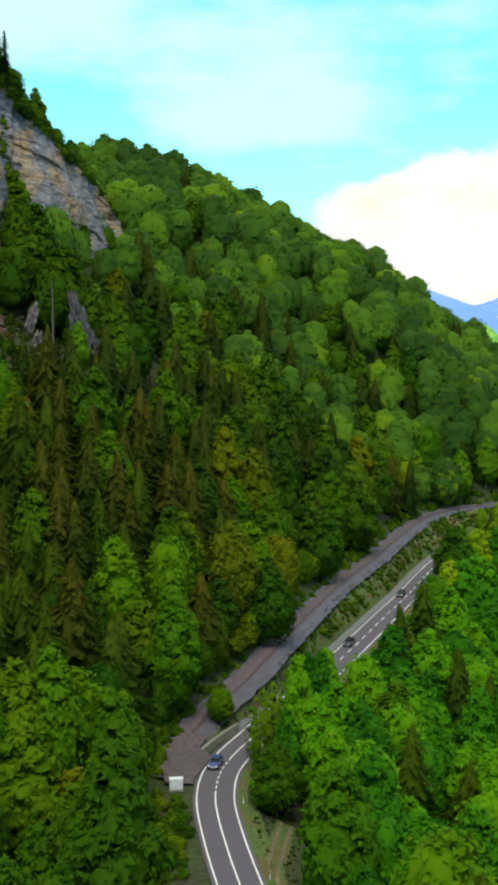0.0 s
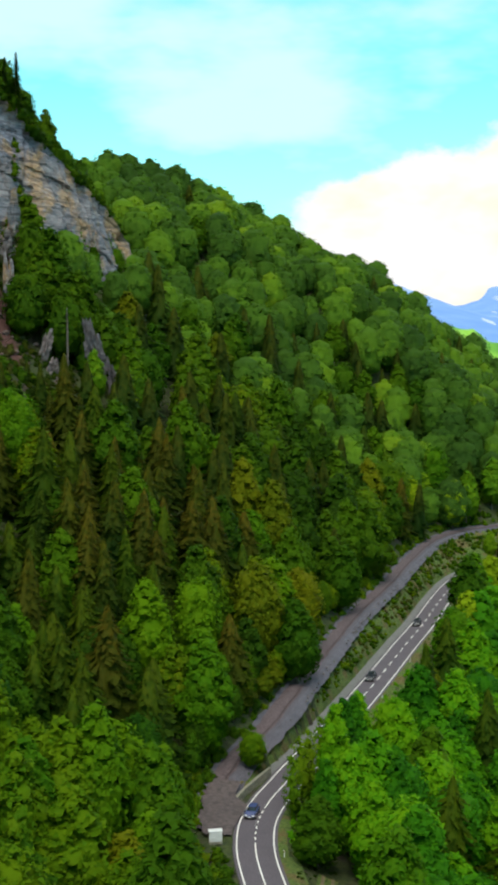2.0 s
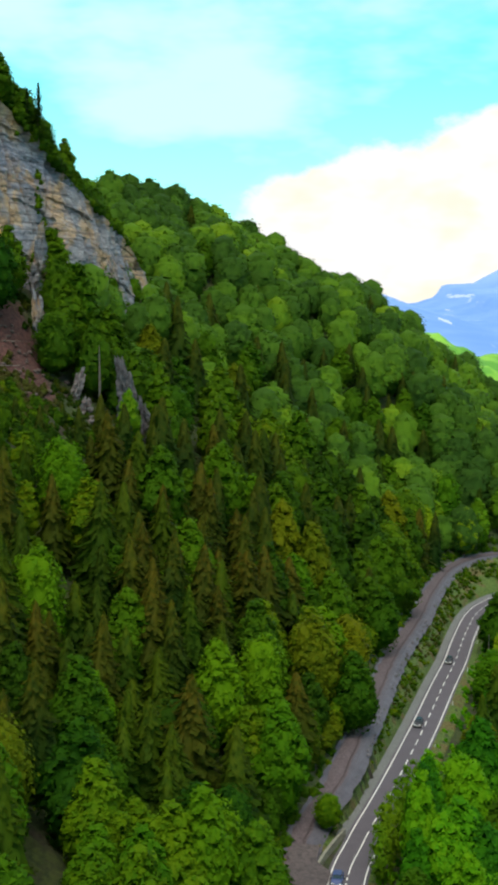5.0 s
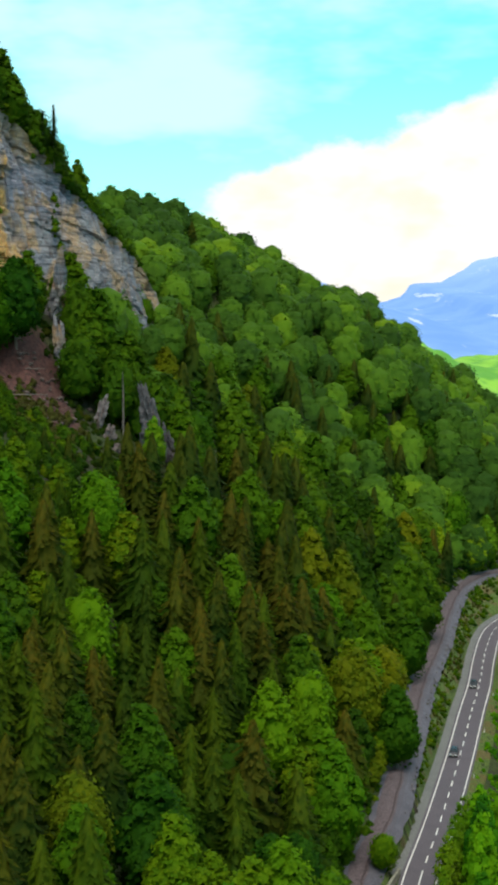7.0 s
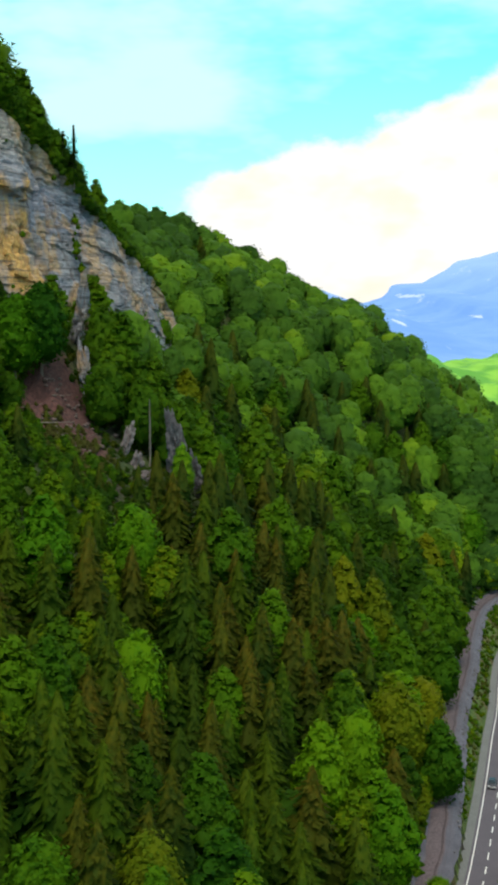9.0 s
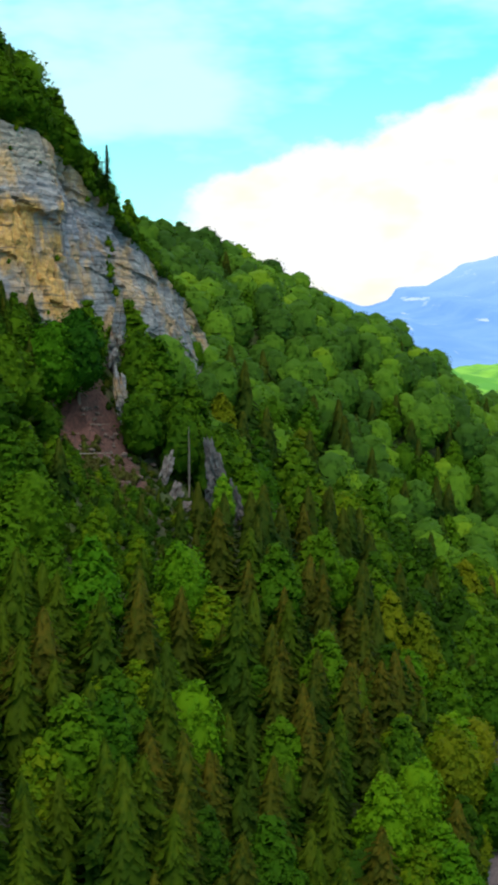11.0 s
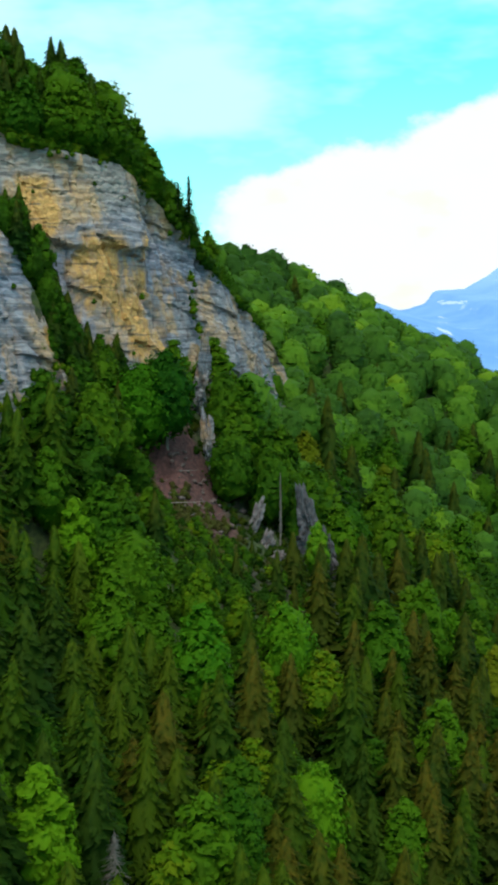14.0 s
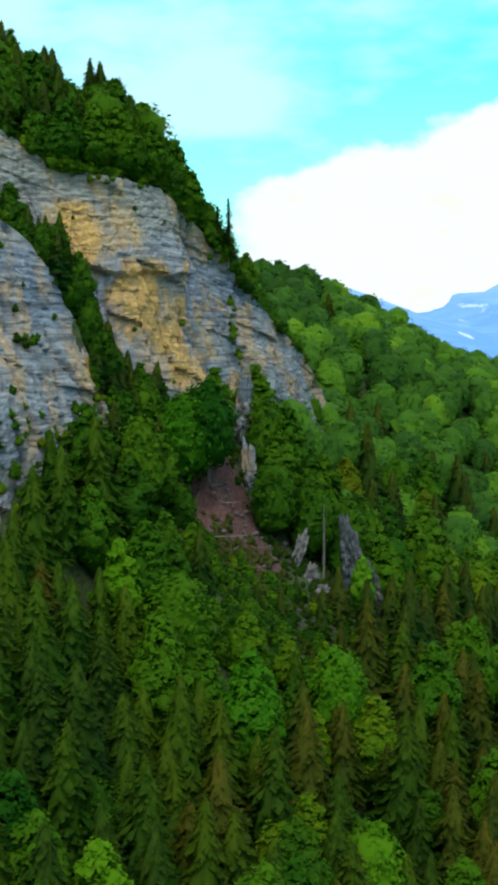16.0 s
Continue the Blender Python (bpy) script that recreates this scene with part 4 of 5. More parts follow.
# ---- trees: where they stand ----
# trees that stand out: plan place and height of each
STANDS = (
    ("beech_tree", BRIGHT_LEAF, "bright fresh-green beech standing out in the mixed wood",
     [(61.2, 410.5, 23.4), (-27.1, 162, 24.9), (10.8, 139, 23.1), (21.3, 121.6, 27.4), (-41.7, 153.2, 16.2), (-13.6, 204.4, 22.3), (-55.5, 258.4, 23.3),
      (-72.5, 238.3, 24.8), (-95.3, 174.8, 21.5), (-56.1, 213.8, 25.4), (-17.7, 301.3, 20), (-95.8, 255.7, 21.4), (43.5, 277, 18), (57, 320, 20), (-14.1, 212.9, 18), (-15.4, 224, 20.9), (-24.1, 213.2, 22),
      (-0.3, 255, 18), (-3.9, 277.5, 18), (-11.3, 307.5, 19), (-44.5, 199.3, 17), (-26.4, 174.9, 18), (-35.5, 153, 19), (-19, 155, 16)]),
    ("beech_tree", GREEN_LEAF, "dense mid-green beech on the lower slope",
     [(-15.6, 129.9, 26.3), (25, 197.4, 22.3), (22.2, 316.6, 21.2), (-46, 187.3, 21.8), (-29, 244.8, 23.4), (-41.9, 177.7, 16), (-69.8, 193.6, 21.8),
      (-75.2, 188.8, 23.1), (-40, 221.4, 21.7), (-90.5, 262.6, 20), (-35.3, 270.4, 23.8), (-20.5, 295.7, 26), (-87.6, 238.3, 25), (18.6, 290.4, 17.9),
      (5, 274, 19.3), (4.9, 238.6, 18.6), (-101.7, 175.6, 21.4), (-100, 261.5, 17.9), (-80.9, 243.2, 19.3), (54, 311, 21), (4.2, 173, 12)]),
    ("beech_tree", GREEN_LEAF, "rounded green beech on the upper slope",
     [(5.1, 365.5, 27), (-21.9, 462.4, 17), (-22.3, 379, 26), (30.2, 452.9, 17), (39.5, 434.2, 20.7), (23.8, 411.8, 18.6), (53.8, 450.8, 17.9),
      (-7.2, 407.6, 20), (-31.4, 331, 20), (-35.6, 320.7, 21.4), (60.6, 443.9, 21.4), (31.5, 436.3, 20), (-9.2, 396.6, 21.4), (39.1, 404, 18.6),
      (-32.5, 311.7, 17.9), (-31.2, 351, 18.6)]),
    ("beech_tree", OLIVE_LEAF, "yellowish-olive broadleaf tree among dark spruces",
     [(32.5, 245, 12.2), (-3.4, 240.7, 23.7), (1.9, 288.3, 22.9), (32.5, 359.8, 22.6), (-54.9, 161.7, 19.3),
      (-22, 148, 16), (-5.7, 289.4, 23), (6.4, 260.8, 18.6), (-39.2, 360.1, 17.9), (-12.7, 381.5, 21.4)]),
    ("spruce_tree", BROWN_NEEDLE, "brownish-green spruce with drooping boughs on the slope",
     [(-29.6, 192.4, 25.5), (-36.2, 220.9, 24.8), (-63.4, 188.3, 21.2), (-24.5, 277.5, 21.2), (-12.1, 254.7, 26), (-79.1, 205.4, 26), (-16.1, 248.3, 25),
      (-26.7, 234.5, 22.9), (-64.4, 229.1, 26), (-46.3, 276.9, 21.4), (-42.1, 264.9, 19.3), (-26.3, 284, 20), (-16.7, 279.7, 18.6), (44.5, 373.5, 20),
      (-47.6, 258.3, 17.9), (-17.5, 258.7, 19.3), (-53.7, 199.4, 21.4), (-71.9, 221.7, 17.9), (-37.9, 239.2, 20.7), (-22.7, 245.7, 20.7),
      (-8.6, 221, 17.9), (-83.7, 198.9, 20), (-34.1, 262.4, 19.3), (-5.5, 272.1, 17.9), (-23, 231.6, 18.6), (-56.2, 245.2, 20), (-21.3, 320.2, 22.1),
      (-106.8, 236.8, 22.1), (-35.9, 227.5, 23)]),
    ("spruce_tree", DARK_NEEDLE, "tall dark green spruce in the mixed wood",
     [(20.1, 384, 16), (35.9, 398.5, 18.3), (-100.3, 169, 26), (-89, 181.1, 24.2), (-93.5, 178.7, 25), (-97, 224.8, 20.8), (-92.8, 296.4, 15.5),
      (-8.1, 331.5, 22.1), (5.5, 346.6, 17.9), (-45.7, 221.9, 20), (-4.5, 342, 17.9), (-49.2, 201.5, 18.6), (74.6, 416.6, 18.6), (-60.1, 224.1, 22.1),
      (-103.1, 202.3, 21.4), (-106.4, 210.9, 18.6), (-99.7, 206.5, 22.1), (-45.7, 231.8, 20.7), (-105.3, 194.8, 19.3), (-46.6, 209.8, 19)]),
    ("spruce_tree", OLIVE_NEEDLE, "slender olive-green spruce with layered boughs",
     [(-21.6, 187.9, 21.9), (-46.7, 239.8, 26), (-35.5, 186.4, 22), (-67, 166.5, 26.1), (-33.9, 203.6, 22.7), (-79, 162.5, 22), (-93, 213.9, 19.3),
      (-82.6, 191.4, 25.9), (-71.5, 216.6, 26), (-42.4, 249.3, 24), (-39.1, 198.6, 17.9), (-31.3, 183.7, 20), (-21.2, 193.2, 20.7), (-49.9, 219.9, 19.3),
      (-75.5, 174.3, 19.3), (-84.8, 230, 21.4), (-78.7, 224.9, 21.4), (-34.4, 256.6, 20.7), (-40.5, 275.8, 20.7), (-77.2, 200.3, 20.7),
      (-60.9, 204.8, 22.1), (-87.3, 213.4, 17.9), (-23.7, 218.3, 21), (-34.3, 209.6, 19)]),
)
rng = np.random.RandomState(11)
def spread(step, y0, y1):
    """Uneven places about one step apart over the whole width of the hill."""
    x, y = np.meshgrid(np.arange(-190, 190, step), np.arange(y0, y1, step * 0.92))
    x = x + (np.arange(x.shape[0]) % 2)[:, None] * step / 2 + rng.uniform(-0.3, 0.3, x.shape) * step
    return x.ravel(), (y + rng.uniform(-0.3, 0.3, y.shape) * step).ravel()


near_places, far_places = spread(8.2, 100, 335), spread(9.4, 338, 650)
px, py = np.r_[near_places[0], far_places[0]], np.r_[near_places[1], far_places[1]]
keep = (px < 0.25 * py + 14) & (px > -100 - 0.16 * (py - 40))
keep &= (py < 584) & ((px < 120) | (py > 380))
px, py = px[keep], py[keep]
_, te = beside(TRACK_LINE, px, py)
_, rf = beside(ROAD_LINE, px, py)
rf = -rf
edge = 3.5 + 1.1 * np.sin(py * 0.21) + 0.8 * np.sin(py * 0.63)
uphill = te > edge
valley = (rf > np.interp(py, [198, 206, 234, 244, 325, 345], [9.5, 9.5, 9.5, 12.0, 12.0, 9.0]) + 1.0 * np.sin(py * 0.17)) & (rf < 70)
near_left = (te < 6.0) & (px < -17) & (py < 174)
keep = uphill | valley | near_left
for stand in STANDS:
    for x, y, h in stand[3]:
        keep &= np.hypot(px - x, py - y) > (5.4 if stand[0] == "beech_tree" else 4.3)
# bare places: the scree, the lay-by, the cliffs' faces and rims
keep &= np.hypot(px + 72.5, (py - 303) * 0.70) > 12.5
keep &= np.hypot(px + 68.5, (py - 321) * 0.5) > 6.0
keep &= np.hypot(px + 86.0, (py - 171) * 0.8) > 5.2
keep &= (np.hypot(px + 45.0, (py - 311) * 0.6) > 5.5) & (np.hypot(px + 54.0, (py - 308) * 0.6) > 6.0)
keep &= ~((px > -17.0 - 0.25 * (py - 165)) & (px < -4) & (py > 150) & (py < 186)) & ~((px < -4) & (px > -19) & (py >= 186) & (py < 203))
keep &= ~((px > 3) & (px < 10) & (py > 112) & (py < 164)) & ~((py < 168) & (py > 144) & (px > -4) & (px < 8.5))
for line, level, rims, lean in CRAGS:
    fine_line = smooth_line(line, 1.0)
    j, back = beside(fine_line, px, py)
    rim = np.interp(j, [r[0] for r in rims], [r[1] for r in rims])
    inner = (j > 1) & (j < len(fine_line) - 3)
    stand = (ground(px, py) - level) * lean
    keep &= ~(inner & (back > np.minimum(stand, 14) - 1.0) & (back < (rim - level) * lean + 0.8))
px, py, te, rf, uphill, valley = (q[keep] for q in (px, py, te, rf, uphill, valley))
pz = ground(px, py)
steep = np.interp(py, [150, 250, 300, 420], [0.74, 0.74, 0.60, 0.20]) * np.where(te < 24, 0.32, 1.0)
steep = np.where(valley, -0.05, steep) + 0.48 * soft_noise(px, py, 42, 21) - np.interp(px, [-106, -88, -55], [-0.30, 0.12, 0.0])
steep = np.where(py > 440, np.minimum(steep, np.interp(px, [20, 60], [0.10, 0.26])), steep)
steep = np.where((te > 112) & (py < 420), 0.45, steep)
steep = np.where((px > -90) & (px < -60) & (py > 240) & (py < 312), 0.12, steep)
steep = np.where((py < 172) & (px > -42), 0.06, steep)
steep = np.where((px < -84) & (py < 205), np.maximum(steep, 0.86), steep)
steep = np.where((px > -77) & (px < -48) & (py > 282) & (py < 308), 0.85, steep)
steep = np.where((px > -86) & (px < -36) & (py > 314) & (py < 400), 0.04, steep)
conifer = rng.uniform(0, 1, len(px)) < steep
size = rng.uniform(0.74, 1.14, len(px)) * np.interp(py, [300, 345], [1.0, 1.10]) * np.where(valley, np.interp(rf, [8, 12, 17], [0.55, 0.75, 1.0]), 1.0) * np.where((te > 112) & (py < 420), np.where(conifer, 0.78, 0.88), 1.0)
size *= np.where((px > -78) & (px < -38) & (py > 268) & (py < 312), 0.62, 1.0) * np.where((px > -86) & (px < -56) & (py > 268) & (py < 300), 0.60, 1.0) * np.where((px > -84) & (px < -56) & (py > 236) & (py < 268), 0.72, 1.0)
fine_line = smooth_line(CRAGS[0][0], 1.0)
j, back = beside(fine_line, px, py)
shoulder_rim = (j > 60) & (back > 0) & (back < 32) & (py < 425)
size *= np.where(shoulder_rim, np.interp(j, [60, 85, 100], [0.86, 0.74, 0.60]), 1.0)
size *= np.where(conifer & (py > 430), 0.72, 1.0)
conifer &= ~(shoulder_rim & (rng.uniform(0, 1, len(px)) > 0.12))
tint = np.clip(rng.normal(0.45, 0.19, len(px)) + 0.26 * soft_noise(px, py, 48, 31) + np.where(valley, 0.08, 0) - np.interp(py, [250, 420], [0, 0.06]), 0, 1)
tint = np.where((px < -80) & (py < 215), tint * 0.7, np.where((te > 112) & (py < 420), np.clip(tint + 0.16, 0, 1), tint))
browner = np.clip(rng.beta(1.4, 2.0, len(px)) + np.interp(py, [180, 300], [0.06, -0.10]) + np.interp(px, [-90, -55, -15, 10], [-0.35, 0.05, 0.05, -0.2]) + np.where((px > -77) & (px < -48) & (py > 282) & (py < 308), 0.35, 0), 0, 1)

gx2, gy2 = rng.uniform(-119, -88, 520), rng.uniform(288, 324, 520)
_, back = beside(fine_line, gx2, gy2)
_, back2 = beside(smooth_line(CRAGS[1][0], 1.0), gx2, gy2)
gullied = np.flatnonzero((back < -1.5) & (back > -12) & (back2 < 40) & ~((back2 > -6) & (back2 < 12) & (gy2 < 299)))[:95]
px, py = np.r_[px, gx2[gullied]], np.r_[py, gy2[gullied]]
pz = ground(px, py)
more = len(gullied)
te, rf = np.r_[te, np.full(more, 130.0)], np.r_[rf, np.full(more, -140.0)]
conifer, size = np.r_[conifer, rng.uniform(0, 1, more) < 0.65], np.r_[size, rng.uniform(0.40, 0.66, more)]
tint, browner = np.r_[tint, rng.uniform(0.1, 0.5, more)], np.r_[browner, rng.uniform(0.0, 0.4, more)]

# the nearest stretch of each kind becomes single trees, the rest one wood
close = np.argsort(np.where(py < 275, py + 0.15 * np.abs(px), 9999))
single = np.zeros(len(px), bool)
for kind in (True, False):
    chosen = [i for i in close if conifer[i] == kind][:190]
    single[chosen] = True


def plant(models, i, scale):
    model = models[int(rng.randint(len(models)))]
    lean = rng.uniform(-2.5, 2.5, 2)
    broad = scale * (1.22 if conifer[i] else 1.0)
    m = pose(px[i], py[i], pz[i] - 0.3, lean[0], lean[1], rng.uniform(0, 360)) @ Matrix.Diagonal((broad * rng.uniform(0.9, 1.12), broad * rng.uniform(0.9, 1.12), scale, 1))
    ob = copy_thing(model, m)
    ob.matrix_basis = m
    return ob


for i in np.flatnonzero(single):
    plant((fresh_models if px[i] < -66 + 8 * math.sin(py[i] * 0.9) or te[i] < 26 + 9 * math.sin(py[i]) else spruce_models) if conifer[i] else valley_models if rf[i] > 0 else close_models if py[i] < 184 else leafy_models, i, float(size[i]))
for model in leafy_models + close_models + valley_models + spruce_models + fresh_models:
    for ob in (*model.children_recursive, model):
        bpy.data.objects.remove(ob)


def wood(name, where, crowns, stretch, foot, mat, tints, label):
    """All the farther trees of a kind, each with its own turn, size and tint."""
    vs, fs, ts, ns, hs, base = [], [], [], [], [], 0
    for i in where:
        v, f, rounded = crowns[int(rng.randint(len(crowns)))]
        a, k = rng.uniform(0, 6.28), size[i]
        turn = np.array([[math.cos(a), -math.sin(a), 0], [math.sin(a), math.cos(a), 0], [0, 0, 1]])
        wide = rng.uniform(0.88, 1.15)
        q = (v * np.array(stretch) * np.array([wide, wide, 1]) + np.array([0, 0, foot])) @ turn.T * k + np.array([px[i], py[i], pz[i] - 0.3])
        vs.append(q)
        if rounded is not None:
            ns.append(rounded @ turn.T)
        fs.append(f + base)
        ts.append(np.full(len(q), tints[i]))
        hs.append(v[:, 2])
        base += len(q)
    data = soft_mesh(name, np.vstack(vs), np.vstack(fs), mat, np.vstack(ns) if ns else None)
    data.attributes.new("tint", "FLOAT", "POINT").data.foreach_set("value", np.concatenate(ts).astype(np.float32))
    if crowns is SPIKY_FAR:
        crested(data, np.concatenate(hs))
    return tagged(new(name, data), label, "forest", kind="stuff")


rest = ~single
upper = (py + 0.5 * te + 22 * soft_noise(px, py, 40, 77) > 390) & ~((te > 100) & (py < 420))
wood("beech_wood", np.flatnonzero(rest & ~conifer & ~upper & (rf < 0)), LEAFY_MID, (WIDE * 1.06, WIDE * 1.06, 11.6), 1.4, LEAF_MANY, tint, "dense green beech wood covering the mountainside")
wood("valley_wood", np.flatnonzero(rest & ~conifer & (rf > 0)), LEAFY_FAR, (WIDE, WIDE, 11.0), 2.2, VALLEY_MANY, tint, "fresh green broadleaf wood below the road")
wood("upper_beech_wood", np.flatnonzero(rest & ~conifer & upper & (rf < 0)), LEAFY_DISTANT, (WIDE * 1.2, WIDE * 1.2, 11.4), 0.8, LEAF_HAZED, tint, "fresh-green beech wood along the upper ridge, distance haze painted into its leaves")
wood("spruce_wood", np.flatnonzero(rest & conifer), SPIKY_FAR, (HIGH * 1.25, HIGH * 1.25, HIGH * 0.95), 0, NEEDLE_MANY, browner, "dark spruces scattered through the mountainside wood")


# trees that stand on the rim of the main wall
line, level, rims, lean = CRAGS[0]
fine_line = smooth_line(line, 1.0)
t = np.gradient(fine_line, axis=0)
t /= np.linalg.norm(t, axis=1)[:, None]
inward = np.stack([-t[:, 1], t[:, 0]], 1)


def rim_place(j, behind):
    """A place on top of the main wall, so far behind its rim."""
    top = float(np.interp(j, [r[0] for r in rims], [r[1] for r in rims]))
    q = fine_line[int(j)] + inward[int(j)] * ((top - level) * lean + behind)
    return q[0], q[1], max(top - 0.3, float(ground(q[:1], q[1:])[0]) - 0.3)


rim_trees = [("beech_tree", tree_model("beech_tree", grown(LEAFY_NEAR[k]), GREEN_LEAF, "green beech leaning over the rim of the cliff", "tree", "trees on the cliff's rim", 12.0, 0.26, 7, 140 + k)) for k in range(3)]
rim_trees += [("spruce_tree", tree_model("spruce_tree", (SPIKY_NEAR[k][0] * HIGH, *SPIKY_NEAR[k][1:]), DARK_NEEDLE, "dark spruce standing on the rim of the cliff", "tree", "trees on the cliff's rim", HIGH * 0.93, 0.24, 0, 150 + k)) for k in range(3)]
for row, behind in ((0, 2.8), (1, 8.0), (2, 14.5)):
    for j in np.arange(3 + 1.7 * row, 119, 4.6):
        j = min(max(j + rng.uniform(-1.3, 1.3), 1), 120)
        tall = np.interp(j, [0, 40, 58, 76, 90, 120], [17, 20, 18.5, 15, 10.5, 8]) * rng.uniform(0.75, 1.2) * (0.78 if row == 0 else 1.0)
        if row == 2 and j > 70:
            continue
        kind, model = rim_trees[int(rng.randint(3)) + (3 if rng.uniform() < np.interp(j, [0, 50, 70, 120], [0.38, 0.38, 0.2, 0.05]) else 0)]
        tall = tall * 0.98 / HIGH if kind == "spruce_tree" else tall / 19.2
        wide = tall * rng.uniform(1.0, 1.3)
        m = pose(*rim_place(j, behind + rng.uniform(-1.2, 1.2)), rng.uniform(-3, 3), rng.uniform(-3, 3), rng.uniform(0, 360)) @ Matrix.Diagonal((wide, wide, tall, 1))
        copy_thing(model, m).matrix_basis = m
for kind, model in rim_trees:
    for ob in (*model.children_recursive, model):
        bpy.data.objects.remove(ob)
for seed, (kind, mat, label, places) in enumerate(STANDS):
    models = []
    for k in range(3):
        if kind == "beech_tree":
            crown = grown((LEAFY_NEAR if "upper" in label else LEAFY_CLOSE)[(k + seed) % 4])
            models.append(tree_model(kind, crown, mat, label, "tree", "broadleaf trees of the wood", 12.0, 0.26, 7, 80 + 3 * seed + k))
        else:
            v, f, rounded = SPIKY_NEAR[(k + seed) % 4]
            models.append(tree_model(kind, (v * HIGH, f, rounded), mat, label, "tree", "spruces of the wood", HIGH * 0.93, 0.24, 0, 80 + 3 * seed + k))
    for k, (x, y, h) in enumerate(places):
        tall = h / (19.2 if kind == "beech_tree" else HIGH)
        wide = (0.45 + 0.55 * tall) * rng.uniform(0.88, 1.14) * (1.0 if kind == "beech_tree" else 1.28)
        m = pose(*on(x, y, -0.3), rng.uniform(-2, 2), rng.uniform(-2, 2), rng.uniform(0, 360)) @ Matrix.Diagonal((wide, wide, tall, 1))
        copy_thing(models[k % 3], m).matrix_basis = m
    for model in models:
        for ob in (*model.children_recursive, model):
            bpy.data.objects.remove(ob)


# ---- single trees with a place of their own ----
def own_tree(kind, x, y, scale, label, seed, wide=1.0, dz=0.0):
    if kind == "beech":
        v, f, rounded = leafy_crown(seed, 1900, 0.052, 42, 1.0, 0.92, wide > 1.0)
        thing = tree_model("beech_tree", (v * np.array([WIDE * wide, WIDE * wide, 11.0]) + np.array([0, 0, 2.2]), f, rounded), DEEP_ONE if "cliff" in label and "dark" in label else NEARBY_ONE if "dark" in label else YOUNG_ONE if "young" in label else VALLEY_ONE if "the road" in label or "far bend" in label else GREEN_LEAF if "slope" in label or "cliff" in label else LEAF_ONE, label, "tree", "", 12.0, 0.28, 7, seed)
    else:
        v, f, rounded = conifer_crown(seed, 330, 4)
        thing = tree_model("spruce_tree", (v * HIGH * np.array([wide, wide, 1]), f, rounded), NEEDLE_ONE, label, "tree", "", HIGH * 0.93, 0.22, 0, seed)
    thing.matrix_world = pose(*on(x, y, dz)) @ Matrix.Diagonal((scale, scale, scale, 1))
    return thing


own_tree("beech", -83.8, 309.0, 1.34, "large dark beech standing below the cliff above scree", 301, 1.08)
own_tree("beech", -77.6, 311.5, 1.30, "large dark beech standing below the cliff above scree", 302, 1.05)
own_tree("beech", -49.5, 326, 1.35, "tall yellow-green beech beside grey rock fins", 303, 0.9)
own_tree("beech", -58, 332, 1.35, "green beech below the cliff's shoulder", 304, 1.0)
own_tree("beech", -85, 254, 1.15, "broad fresh-green beech on the lower slope", 305, 1.2)
own_tree("beech", -43.4, 305.5, 0.78, "young green beech in front of grey rock fins", 309, 0.85)
own_tree("beech", -35.5, 306.5, 0.80, "green beech beside grey rock fins", 310, 0.9)
for k, (x, y, scale, wide) in enumerate(((7.8, 188.5, 1.14, 0.60), (10.0, 196.5, 1.02, 0.62), (12.6, 204, 0.92, 0.68), (6.0, 181, 0.80, 0.72), (14.0, 211, 0.80, 0.80))):
    own_tree("beech", x, y, scale, "tall slender broadleaf tree beside the road", 320 + k, wide)
fringe_models = [tree_model("beech_tree", grown(LEAFY_NEAR[k]), mat, "small bushy broadleaf tree leaning over the edge of the track", "tree", "young trees beside the track", 12.0, 0.26, 7, 400 + k)
                 for k, mat in enumerate((LEAF_ONE, GREEN_LEAF, OLIVE_LEAF))]
fringe_rng = np.random.RandomState(35)
for k, q in enumerate(np.arange(196, 345, 4.4)):
    i = int(np.argmin(np.abs(TRACK_LINE[:, 1] - q)))
    t = TRACK_LINE[min(i + 1, len(TRACK_LINE) - 1)] - TRACK_LINE[i - 1]
    t = t / np.hypot(*t)
    off = np.interp(q, [196, 238, 250], [4.2, 4.2, 5.4]) + fringe_rng.uniform(-0.6, 1.4)
    tall, wide = fringe_rng.uniform(0.36, 0.68, 2)
    m = pose(*on(TRACK_LINE[i, 0] - t[1] * off, TRACK_LINE[i, 1] + t[0] * off, -0.3), 0, 0, fringe_rng.uniform(0, 360)) @ Matrix.Diagonal((wide * 0.9, wide * 0.9, tall, 1))
    copy_thing(fringe_models[int(fringe_rng.randint(3))], m).matrix_basis = m
for model in fringe_models:
    for ob in (*model.children_recursive, model):
        bpy.data.objects.remove(ob)
for k, (x, y, tall, wide) in enumerate(((1.8, 185.6, 12, 0.7), (3.5, 191.0, 13.5, 0.75), (5.2, 195.1, 13.5, 0.75), (7.9, 201.5, 13.5, 0.8), (10.6, 208.0, 13, 0.8), (13.2, 214.0, 12, 0.8))):
    v, f, rounded = leafy_crown(430 + k, 620, 0.055, 16, 0.8, 0.55)
    thing = tree_model("roadside_tree", (v * np.array([WIDE * wide, WIDE * wide, 11.6]) + np.array([0, 0, 1.6]), f, rounded), WISPY, "thin feathery yellow-green tree overhanging the road", "tree", "thin trees beside the road", 14.0, 0.18, 9, 430 + k)
    thing.matrix_world = pose(*on(x, y, -0.2), 0, -6, 0) @ Matrix.Diagonal((tall / 19, tall / 19, tall / 19, 1))
own_tree("beech", -5.0, 203.6, 0.40, "bushy dark green tree at the foot of the embankment", 340, 1.3)


